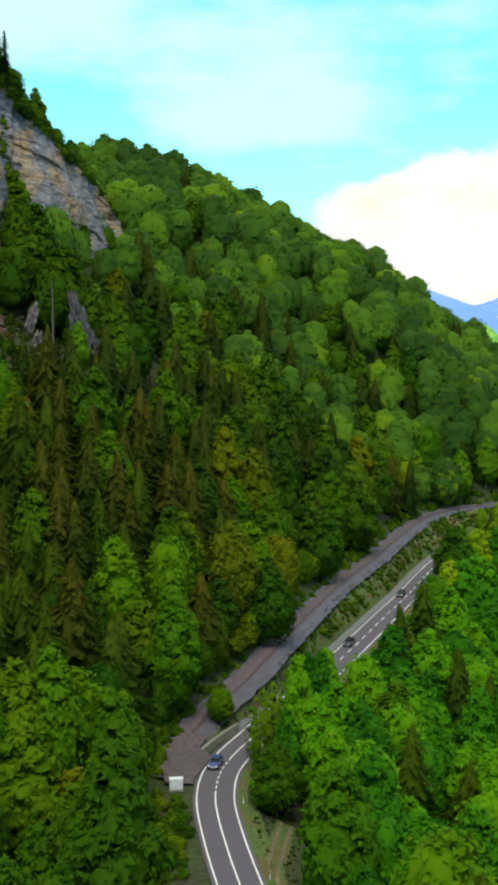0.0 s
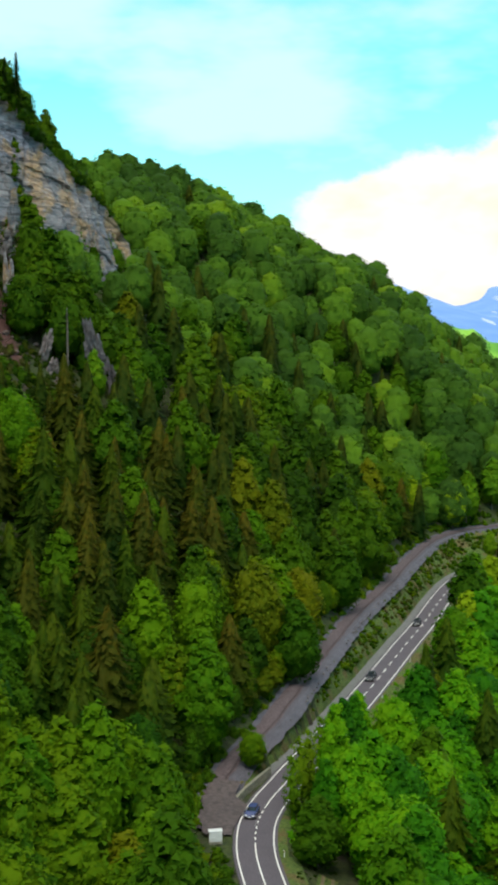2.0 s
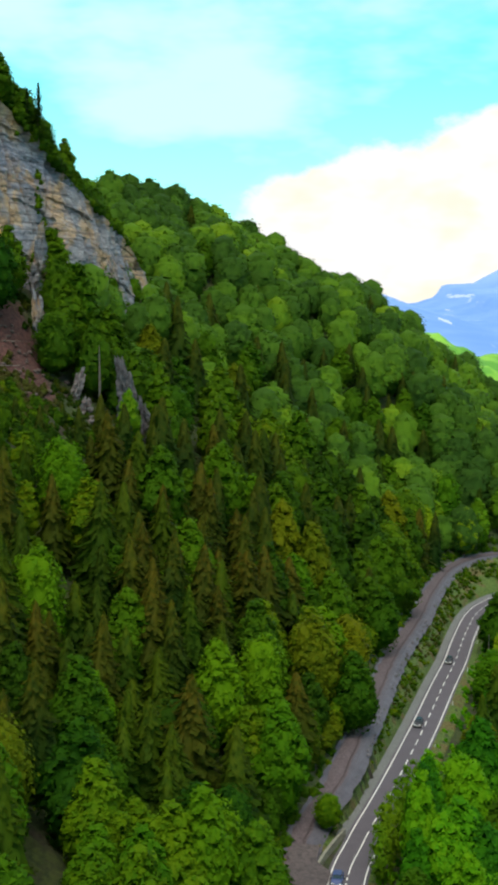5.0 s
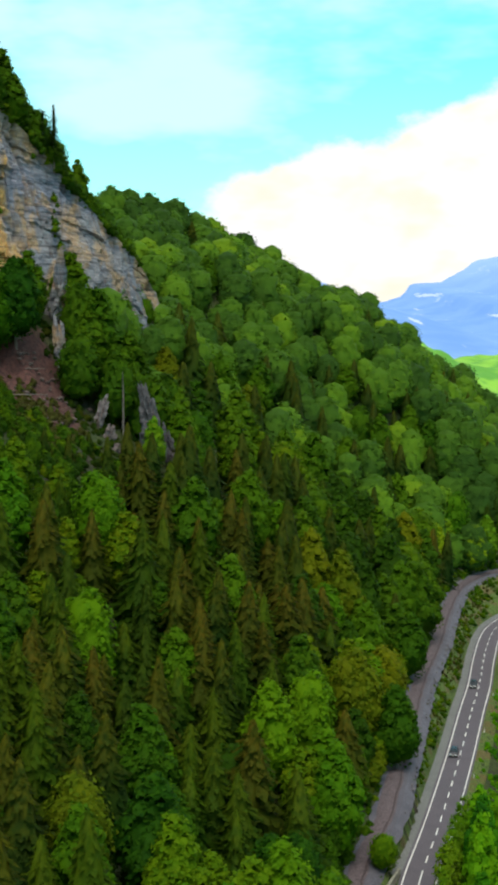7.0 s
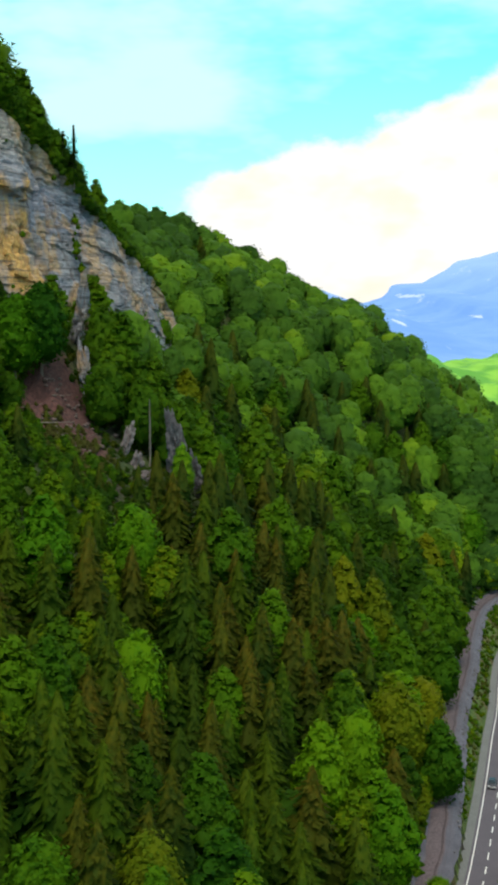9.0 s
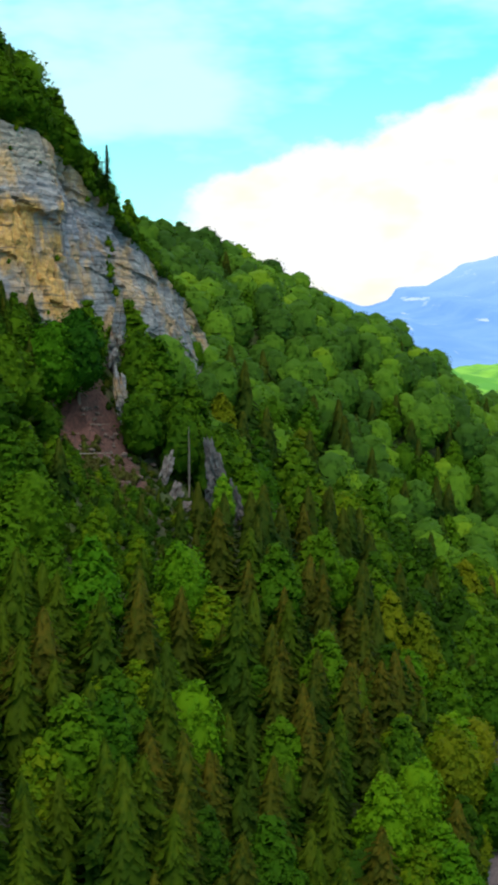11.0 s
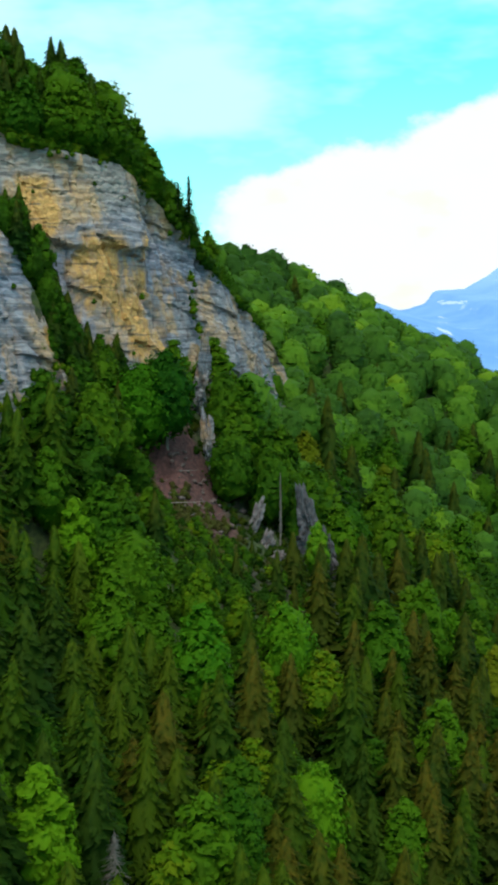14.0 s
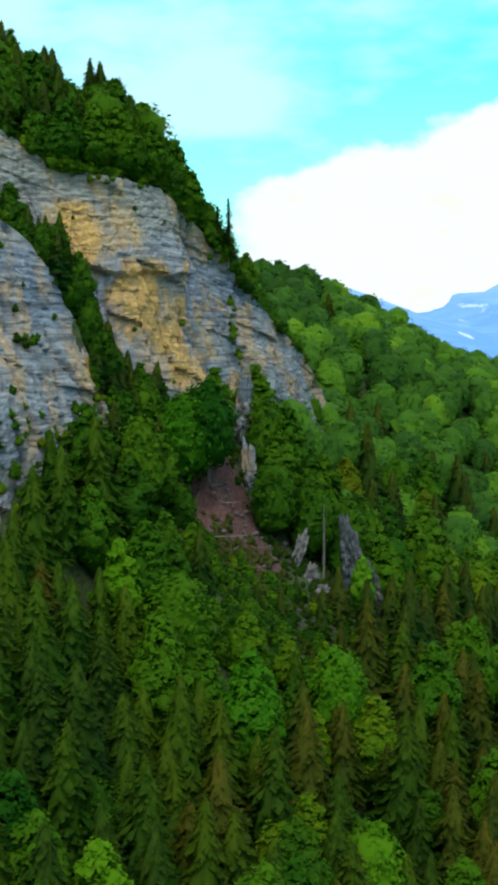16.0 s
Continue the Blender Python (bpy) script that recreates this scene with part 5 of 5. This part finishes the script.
def dead_spruce(x, y, tall, label, seed, spread=0.16, dz=0.0, mat=DEAD, thick=0.09):
    """A grey dead conifer: bare stem with broken twigs."""
    r = np.random.RandomState(seed)
    thing = empty("dead_spruce", on(x, y, dz))
    part("trunk", trunk_mesh(tall, 0.2, 0, seed), DEAD, thing)
    v, f = [], []
    for k in range(int(tall * 20)):
        h = r.uniform(0.2, 0.98)
        a, reach = r.uniform(0, 6.28), tall * spread * (1 - h) ** 0.8 * r.uniform(0.5, 1.1) + 0.2
        root = np.array([0, 0, tall * h])
        tip = root + np.array([math.cos(a) * reach, math.sin(a) * reach, -reach * r.uniform(0.15, 0.6)])
        side = np.array([-math.sin(a), math.cos(a), 0]) * thick
        i = len(v)
        v += [root + side, root - side, tip, root + np.array([0, 0, 0.12])]
        f += [(i, i + 2, i + 3), (i + 1, i + 3, i + 2), (i, i + 1, i + 2)]
    twigs = new("twig_mass", soft_mesh("twig_mass", np.array(v), np.array(f), mat))
    twigs.parent = thing
    return tagged(thing, label, "dead tree")


for j, tall, seed in ((76.5, 18, 21), (72.0, 12, 22)):
    ragged = dead_spruce(0, 0, tall, "thin ragged half-dead spruce on the cliff's rim", seed, 0.24, 0.0, DARK_NEEDLE, 0.30)
    ragged.matrix_world = pose(*rim_place(j, 0.4))
dead_spruce(-85.7, 175, 18.5, "grey dead spruce with bare drooping twigs", 5, 0.34)
dead_spruce(-51.2, 313.5, 18, "bare pale dead trunk leaning above the scree", 6, 0.03)
dead_spruce(-93, 215, 12, "grey dead spruce among green ones", 8, 0.08)
dead_spruce(-44, 311, 9, "short dead trunk beside grey rock fins", 12, 0.04)


own_tree("beech", -51.5, 374, 0.62, "small green beech at the end of the cliff", 351, 1.0)
own_tree("beech", -45.5, 386, 0.6, "small green beech at the end of the cliff", 352, 1.1)
for k, (x, y, scale) in enumerate(((70, 338, 1.05), (64, 331, 1.0), (76, 347, 1.05), (49, 288, 0.95), (67, 404, 0.95), (56, 401, 0.8), (73, 411, 1.0), (84, 421, 1.0), (51, 394, 0.8), (92, 424, 1.0), (77, 391, 0.52), (83, 395.5, 0.56), (90, 401, 0.56))):
    own_tree("beech", x, y, scale, "fresh green young beech near the far bend of the road", 360 + k, 1.0)
dead_spruce(50.0, 306, 9, "bare pale trunk standing below the road", 14, 0.03)


# ---- shrubs and grass ----
def shrubs(name, places, low, high, label, seed, mat=LEAF_MANY, flat=0.62, pale=0.55):
    r = np.random.RandomState(seed)
    vs, fs, ts, ns, base = [], [], [], [], 0
    for x, y, z in places:
        v, f, rounded = BUSHY[int(r.randint(len(BUSHY)))]
        k = r.uniform(low, high)
        q = (v - np.array([0, 0, 0.36])) * np.array([k, k, k * flat]) + np.array([x, y, z])
        ns.append(rounded)
        vs.append(q)
        fs.append(f + base)
        ts.append(np.full(len(q), np.clip(r.normal(pale, 0.25), 0, 1)))
        base += len(q)
    data = soft_mesh(name, np.vstack(vs), np.vstack(fs), mat, np.vstack(ns))
    data.attributes.new("tint", "FLOAT", "POINT").data.foreach_set("value", np.concatenate(ts).astype(np.float32))
    return tagged(new(name, data), label, "shrubs", kind="stuff")


def along(line, low, high, y0, y1, count, seed):
    """Random places beside a line, offset to its right between low and high."""
    r = np.random.RandomState(seed)
    t = np.gradient(line, axis=0)
    t /= np.linalg.norm(t, axis=1)[:, None]
    pool = np.flatnonzero((line[:, 1] > y0) & (line[:, 1] < y1) & (line[:, 0] < 130) & (line[:, 0] > -60))
    i = r.choice(pool, count)
    off = r.uniform(low, high, count)
    x, y = line[i, 0] + t[i, 1] * off, line[i, 1] - t[i, 0] * off
    x, y = x + r.uniform(-0.6, 0.6, count), y + r.uniform(-0.6, 0.6, count)
    return np.c_[x, y, ground(x, y, 0.9)]


def bank_height(x, y):
    """Height of the embankment's face between the track and the road."""
    i, e = beside(TRACK_LINE, x, y)
    _, f = beside(ROAD_LINE, x, y)
    u = np.clip((-e - 2.2) / np.maximum(f - e - 7.4, 1.0), 0, 1)
    return (track_height(TRACK_LINE[i, 1]) - 0.12) * (1 - u) ** 0.85 + 0.05 * u


places = along(TRACK_LINE, 3.4, 10.0, 204, 420, 3600, 61)
places[:, 2] = bank_height(places[:, 0], places[:, 1]) + 0.1
_, sf = beside(ROAD_LINE, places[:, 0], places[:, 1])
places = places[(sf > 5.7) & (soft_noise(places[:, 0], places[:, 1], 11, 41) > -0.25)][:520]
places = np.r_[places, [(-5.2, 203.5, 1.0), (-4.2, 205.0, 1.2), (-5.8, 202.0, 0.8)]]
shrubs("bank_shrubs", places, 0.7, 2.2, "low green shrubs on the bank between track and road", 3, LEAF_MANY, 0.45, 0.62)
brown = along(TRACK_LINE, 3.2, 8.0, 204, 400, 900, 66)
brown[:, 2] = bank_height(brown[:, 0], brown[:, 1]) + 0.05
_, sf = beside(ROAD_LINE, brown[:, 0], brown[:, 1])
shrubs("bank_brush", brown[sf > 5.9][:260], 0.4, 1.4, "low brown and olive brush on the bank", 27, BARE_BUSH, 0.6, 0.6)
shrubs("slope_foot_shrubs", along(TRACK_LINE, -7.0, -2.6, 196, 425, 330, 62), 1.2, 3.2, "green shrubs under the trees beside the track", 4)
places = along(ROAD_LINE, 5.2, 10.0, 172, 400, 330, 63)
shrubs("verge_shrubs", places, 0.8, 2.4, "bright green shrubs below the road's verge", 5, VALLEY_MANY, pale=0.8)
qx, qy = rng.uniform(-19, -8.5, 400), rng.uniform(128, 176, 400)
_, qf = beside(ROAD_LINE, qx, qy)
pick = (qf > 4.6) & ~((qx > -14) & (qy > 173))
edge_x, edge_y = rng.uniform(-19, -12.0, 150), rng.uniform(176, 200, 150)
_, out = beside(yard_line, edge_x, edge_y)
shrubs("lay_by_shrubs", np.c_[edge_x, edge_y, ground(edge_x, edge_y)][(out > np.interp(edge_y, [179, 184, 190], [1.0, 1.7, 2.4])) & (edge_y > 182.5)], 1.2, 3.2, "green shrubs round the edge of the lay-by", 29, LEAF_MANY, 0.8)
shrubs("roadside_shrubs", np.c_[qx[pick], qy[pick], ground(qx[pick], qy[pick])][:230], 1.0, 3.4, "dark green shrubs beside the bend of the road", 12)
qx, qy = rng.uniform(-6, 14, 1500), rng.uniform(118, 182, 1500)
_, qf = beside(ROAD_LINE, qx, qy)
_, ql = beside(lane_line, qx, qy)
pick = (qf < -4.3) & (qf > -12) & (np.abs(ql) > 1.3)
shrubs("verge_grass", np.c_[qx[pick], qy[pick], ground(qx[pick], qy[pick])][:260], 0.35, 1.0, "rough olive grass tufts between road and wood", 21, NEEDLE_MANY, 0.3, 0.35)
qx, qy = rng.uniform(-84, -44, 560), rng.uniform(280, 330, 560)
pick = np.hypot(qx - SCREE_AT[0], (qy - SCREE_AT[1] + 1) * 0.75) > 9.5
ux, uy = rng.uniform(-92, -38, 700), rng.uniform(258, 300, 700)
under = np.hypot(ux - SCREE_AT[0], uy - SCREE_AT[1]) > 11
shrubs("slope_understorey", np.c_[ux[under], uy[under], ground(ux[under], uy[under])][:420], 2.0, 4.6, "dark green and olive bushes under the trees below the scree", 26, LEAF_MANY, 0.8, 0.35)
shrubs("scree_shrubs", np.c_[qx[pick], qy[pick], ground(qx[pick], qy[pick])][:380], 0.9, 3.0, "thin olive shrubs round the brown scree", 6, NEEDLE_MANY)

# ledge shrubs on the cliffs
ledge = []
for line, level, rims, lean in CRAGS:
    for _ in range(46):
        k = rng.uniform(0.05, 0.95) * (len(line) - 1)
        q = line[int(k)] + (line[int(k) + 1] - line[int(k)]) * (k % 1)
        t = line[int(k) + 1] - line[int(k)]
        b = np.array([-t[1], t[0]]) / np.hypot(*t)
        run = np.r_[0, np.cumsum(np.linalg.norm(np.diff(line, axis=0), axis=1))]
        top = np.interp(np.interp(k, np.arange(len(line)), run), [r[0] for r in rims], [r[1] for r in rims])
        z = rng.choice([rng.uniform(90, top), top + rng.uniform(-2, 1)])
        back = (z - level) * lean
        ledge.append((q[0] + b[0] * (back - 0.5), q[1] + b[1] * (back - 0.5), z))
for k in range(16):  # the overgrown cleft in the main wall, and a ledge of the second
    z = 104 + 1.7 * k
    ledge.append((-68 - 0.5 * k * 0.33 + rng.uniform(-1.2, 1.2), 348.5 + (z - 120) * 0.28 + rng.uniform(-0.8, 0.8), z))
for k in range(7):
    ledge.append((-114.5 + rng.uniform(-2.5, 2.5), 282.5 + rng.uniform(-1, 1), 120 + rng.uniform(-1, 1)))
for k in range(170):
    q = rng.uniform(0.30, 0.97) * (len(CRAGS[1][0]) - 1)
    a, b = CRAGS[1][0][int(q)], CRAGS[1][0][min(int(q) + 1, len(CRAGS[1][0]) - 1)]
    place, z = a + (b - a) * (q % 1), 84 + 30 * rng.beta(1.0, 1.7)
    inward = np.array([-(b - a)[1], (b - a)[0]]) / (np.hypot(*(b - a)) + 1e-6)
    place = place + inward * ((z - 107) * 0.34 - 0.9)
    ledge.append((place[0], place[1], z))
rimline = []
for line, level, rims, lean in CRAGS:
    fine_line = smooth_line(line, 0.9)
    t = np.gradient(fine_line, axis=0)
    t /= np.linalg.norm(t, axis=1)[:, None]
    for i in range(6, len(fine_line) - 4):
        top = np.interp(i * 0.9, [r[0] for r in rims], [r[1] for r in rims])
        back = (top - level) * lean + rng.uniform(0.3, 4.5)
        rimline.append((fine_line[i, 0] - t[i, 1] * back, fine_line[i, 1] + t[i, 0] * back, top + 0.2))
        x, y = fine_line[i] + np.array([-t[i, 1], t[i, 0]]) * (back + rng.uniform(3, 9))
        rimline.append((x, y, float(ground(np.array([x]), np.array([y]))[0])))
shrubs("rim_shrubs", rimline, 2.6, 5.6, "bushes and young trees along the cliff rims", 14)
shrubs("ledge_shrubs", ledge, 0.9, 3.0, "small shrubs clinging to ledges of the cliffs", 8)

# fallen branches on the scree
r = np.random.RandomState(77)
for k in range(7):
    x, y = SCREE_AT[0] + r.uniform(-9, 8), SCREE_AT[1] + r.uniform(-10, 7)
    bm = rod(0.10, 0.04, r.uniform(2.5, 5.5), (0, 0, 0), (r.uniform(70, 105), 0, r.uniform(0, 360)), 6)
    data = bpy.data.meshes.new("fallen_branch")
    bm.to_mesh(data)
    bm.free()
    data.materials.append(DEAD)
    ob = new("fallen_branch", data)
    ob.location = on(x, y, 0.15)
    tagged(ob, "bleached fallen branch lying on brown scree", "branch", "fallen branches on the scree")


for x, y, turn, long in ((-77.5, 299.5, 8, 8.0), (-72.5, 301.0, 68, 5.5)):
    bm = rod(0.14, 0.06, long, (0, 0, 0), (0, 90, turn), 8)
    data = bpy.data.meshes.new("fallen_log")
    bm.to_mesh(data)
    bm.free()
    data.materials.append(DEAD)
    ob = new("fallen_log", data)
    ob.location = on(x, y, 1.0)
    tagged(ob, "grey fallen log lying among bushes on the scree", "log", "fallen branches on the scree")


# loose rubble on the scree
vs, fs, base = [], [], 0
for k in range(170):
    x, y = r.normal(SCREE_AT[0], 5.0), r.normal(SCREE_AT[1] + 1, 5.5)
    s = 0.18 + 0.75 * r.uniform() ** 3
    q = ICO_V * r.uniform(0.7, 1.25, ICO_V.shape) * s * np.array([1, 1, 0.7]) + np.array(on(x, y, s * 0.45))
    vs.append(q)
    fs.append(ICO_F + base)
    base += len(q)
tagged(new("scree_rubble", soft_mesh("scree_rubble", np.vstack(vs), np.vstack(fs), RUBBLE)), "grey-brown loose stones scattered over the scree", "stones", kind="stuff")
qx, qy = r.normal(SCREE_AT[0] + 1.5, 6.0, 330), SCREE_AT[1] + 1.5 - 24 * r.uniform(0, 1, 330) ** 0.8
shrubs("scree_bushes", np.c_[qx, qy, ground(qx, qy)], 1.0, 2.8, "thin brownish-olive bushes growing on the scree", 19, BARE_BUSH)


# ---- built things beside the road ----
def stone_wall():
    """The low concrete wall at the foot of the embankment, and loose edge stones along the track."""
    line = smooth_line([(-9.0, 189.5), (-7.2, 194.5), (-4.8, 199.5), (-1.8, 205)], 0.8)
    z = np.interp(line[:, 1], [189, 205], [0.1, 0.3])
    top = z + np.interp(line[:, 1], [189, 193, 205], [0.35, 0.8, 1.0])
    ob = ribbon("retaining_wall", line, [(-0.25, z - 0.6), (-0.25, top), (-0.2, top + 0.05), (0.2, top + 0.05), (0.25, top), (0.3, z - 0.6)], CONCRETE)
    return tagged(ob, "low pale concrete wall between lay-by and road", "wall", kind="structure")


stone_wall()
stone = bmesh.new()
bmesh.ops.create_icosphere(stone, subdivisions=2, radius=1.0)
for v in stone.verts:
    v.co *= 1 + 0.3 * noise.noise(v.co * 1.5)
stone_data = bpy.data.meshes.new("edge_stone")
stone.to_mesh(stone_data)
stone.free()
stone_data.materials.append(DULL_ROCK)
r = np.random.RandomState(9)
tl = np.gradient(track_line, axis=0)
tl /= np.linalg.norm(tl, axis=1)[:, None]
for i in range(40, len(track_line) - 30, 2):
    if r.uniform() < 0.5 or track_line[i, 0] > 85:
        continue
    q = track_line[i] + np.array([tl[i, 1], -tl[i, 0]]) * (3.1 + r.uniform(-0.3, 0.7))
    ob = new("edge_stone", stone_data)
    ob.matrix_world = pose(q[0], q[1], tz[i] - 0.1, 0, 0, math.degrees(math.atan2(tl[i, 1], tl[i, 0])) - 90 + r.uniform(-15, 15)) @ Matrix.Diagonal((r.uniform(0.15, 0.4), r.uniform(0.2, 0.75), r.uniform(0.10, 0.2), 1))
    tagged(ob, "pale rough stone on the edge of the gravel track", "stone", "edge stones of the track")


def roadside_cabinet(x, y, turn):
    thing = tagged(empty("roadside_cabinet", (x, y, 0.1), turn), "white sheet-metal cabinet beside the gravel lay-by", "cabinet")
    part("plinth", box((2.1, 1.1, 0.4), (0, 0, 0.1), 0.03), CONCRETE, thing, "concrete plinth")
    part("body", box((2.0, 1.0, 1.6), (0, 0, 1.1), 0.04), WHITE, thing)
    part("roof", box((2.15, 1.15, 0.1), (0, 0, 1.95), 0.03), WHITE, thing)
    for k in (-0.5, 0.5):
        door = part("door", box((0.94, 0.04, 1.4), (k, -0.52, 1.1), 0.01), WHITE, thing)
        part("handle", box((0.04, 0.05, 0.25), (k * 0.2, -0.56, 1.1)), ROOF_GREY, door)


roadside_cabinet(-11.2, 177.3, 8)


def guide_post(x, y, turn):
    thing = tagged(empty("guide_post", (x, y, 0.0), turn), "white roadside marker post with a dark band", "post", "marker posts along the road")
    part("post", box((0.14, 0.12, 1.1), (0, 0, 0.5), 0.02, 0.8), WHITE, thing)
    part("band", box((0.145, 0.125, 0.18), (0, 0, 0.85), 0.01, 0.95), BLACK, thing)
    part("reflector", box((0.05, 0.02, 0.12), (0, -0.065, 0.85)), REFLECTOR, thing)


for y0 in (148, 172, 196, 222, 248, 274, 300, 326):
    i = int(np.argmin(abs(road_line[:, 1] - y0)))
    t = road_line[i + 1] - road_line[i]
    t /= np.hypot(*t)
    q = road_line[i] + np.array([t[1], -t[0]]) * 4.1
    guide_post(q[0], q[1], math.degrees(math.atan2(t[1], t[0])) - 90)


def car(x, y, turn, paint, label):
    """A hatchback that faces along -y of its own frame."""
    thing = tagged(empty("car", (x, y, 0.05), turn), label, "car")
    prof = [(-2.05, 0.35), (-2.1, 0.62), (-1.95, 0.82), (-1.0, 0.98), (1.95, 1.0), (2.05, 0.7), (2.0, 0.35)]
    bm = bmesh.new()
    sides = []
    for s in (-1, 1):
        sides.append([bm.verts.new((s * 0.86, yy, zz)) for yy, zz in prof])
    for k in range(len(prof)):
        j = (k + 1) % len(prof)
        bm.faces.new((sides[0][k], sides[0][j], sides[1][j], sides[1][k]))
    bm.faces.new(sides[0][::-1])
    bm.faces.new(sides[1])
    bmesh.ops.recalc_face_normals(bm, faces=bm.faces)
    bmesh.ops.bevel(bm, geom=list(bm.edges), offset=0.09, segments=2, affect="EDGES")
    body = part("body", bm, paint, thing)
    part("cabin_glass", box((1.5, 2.5, 0.46), (0, 0.5, 1.2), 0.05, 0.82), GLASS, thing, "dark tinted windows")
    part("roof", box((1.26, 1.75, 0.07), (0, 0.55, 1.45), 0.03), paint, thing)
    for s in (-1, 1):
        part("headlight", box((0.36, 0.1, 0.16), (s * 0.6, -2.05, 0.70), 0.02), LAMP, body, "clear headlight")
        part("tail_light", box((0.28, 0.1, 0.2), (s * 0.66, 2.02, 0.8), 0.02), REFLECTOR, body, "red tail light")
        part("mirror", box((0.2, 0.12, 0.13), (s * 0.95, -0.75, 1.02), 0.03), paint, body)
        for yy in (-1.3, 1.3):
            wheel = part("wheel", rod(0.32, 0.32, 0.2, (s * 0.88 - 0.1, yy, 0.32), (0, 90, 0), 18), BLACK, thing, "black tyre")
            part("rim", rod(0.19, 0.19, 0.23, (s * 0.88 - 0.115, yy, 0.32), (0, 90, 0), 14), CHROME, wheel, "grey metal rim")
    part("bumper", box((1.66, 0.12, 0.22), (0, -2.08, 0.42), 0.04), BLACK, body)
    part("number_plate", box((0.5, 0.02, 0.11), (0, -2.15, 0.5)), WHITE, body, "blank white plate")


def lane_place(y0, off):
    i = int(np.argmin(abs(road_line[:, 1] - y0)))
    t = road_line[i + 1] - road_line[i]
    t /= np.hypot(*t)
    q = road_line[i] + np.array([t[1], -t[0]]) * off
    return q[0], q[1], math.degrees(math.atan2(t[1], t[0])) - 90


car(*lane_place(187, -1.4), PAINT_BLUE, "blue hatchback car in the bend of the road")
car(*lane_place(259, -1.4), PAINT_DARK, "dark car on the straight part of the road")
car(*lane_place(306, -1.4), PAINT_DARK, "dark car far along the road")


# ---- the distance ----
def far_relief(name, mat, xs, ys, height_at, label):
    xx, yy = np.meshgrid(xs, ys)
    zz = height_at(xx, yy)
    w = len(xs)
    a = (np.arange(len(ys) - 1)[:, None] * w + np.arange(w - 1)[None, :]).ravel()
    ob = mesh_object(name, np.stack([xx.ravel(), yy.ravel(), zz.ravel()], 1).tolist(), np.stack([a, a + 1, a + w + 1, a + w], 1).tolist(), mat, smooth=True)
    return tagged(ob, label, "mountain" if "mountain" in name else "hill", kind="structure")


def mountain_height(x, y):
    crest = np.interp(x, [-1500, -300, 300, 480, 561, 601, 683, 762, 830, 897, 903, 930, 1030, 1112, 1150, 1240, 1700, 2400], [-60, 40, 180, 215, 195, 181, 145, 109, 118, 140, 172, 182, 188, 232, 264, 282, 420, 500])
    t = np.clip((y - 1750) / 2550, 0, 1)
    rough = soft_noise(x, y, 420, 51) * 8 * (1 - t) + soft_noise(x, y, 60, 53) * 1.6
    return -60 + (crest + 60) * t ** 0.75 + rough


far_relief("far_mountain", MOUNTAIN, np.linspace(-1500, 2400, 240), np.linspace(1750, 4300, 50), mountain_height, "distant mountain with pale rock faces, its blue haze painted on and glowing")


def hill_height(x, y):
    t = np.clip((y - 1150) / 350, 0, 1)
    crest = np.interp(x, [-400, 150, 255, 285, 300, 330, 350, 405, 520, 900], [-30, 40, 68, 61, 54, 36, 30, 35, 60, 80])
    return -30 + (crest + 30) * np.sin(t * math.pi / 2) + soft_noise(x, y, 60, 61) * 4


far_relief("far_hill", MEADOW, np.linspace(-400, 900, 130), np.linspace(1150, 1560, 40), hill_height, "bright green meadow hill beyond the wooded spur")
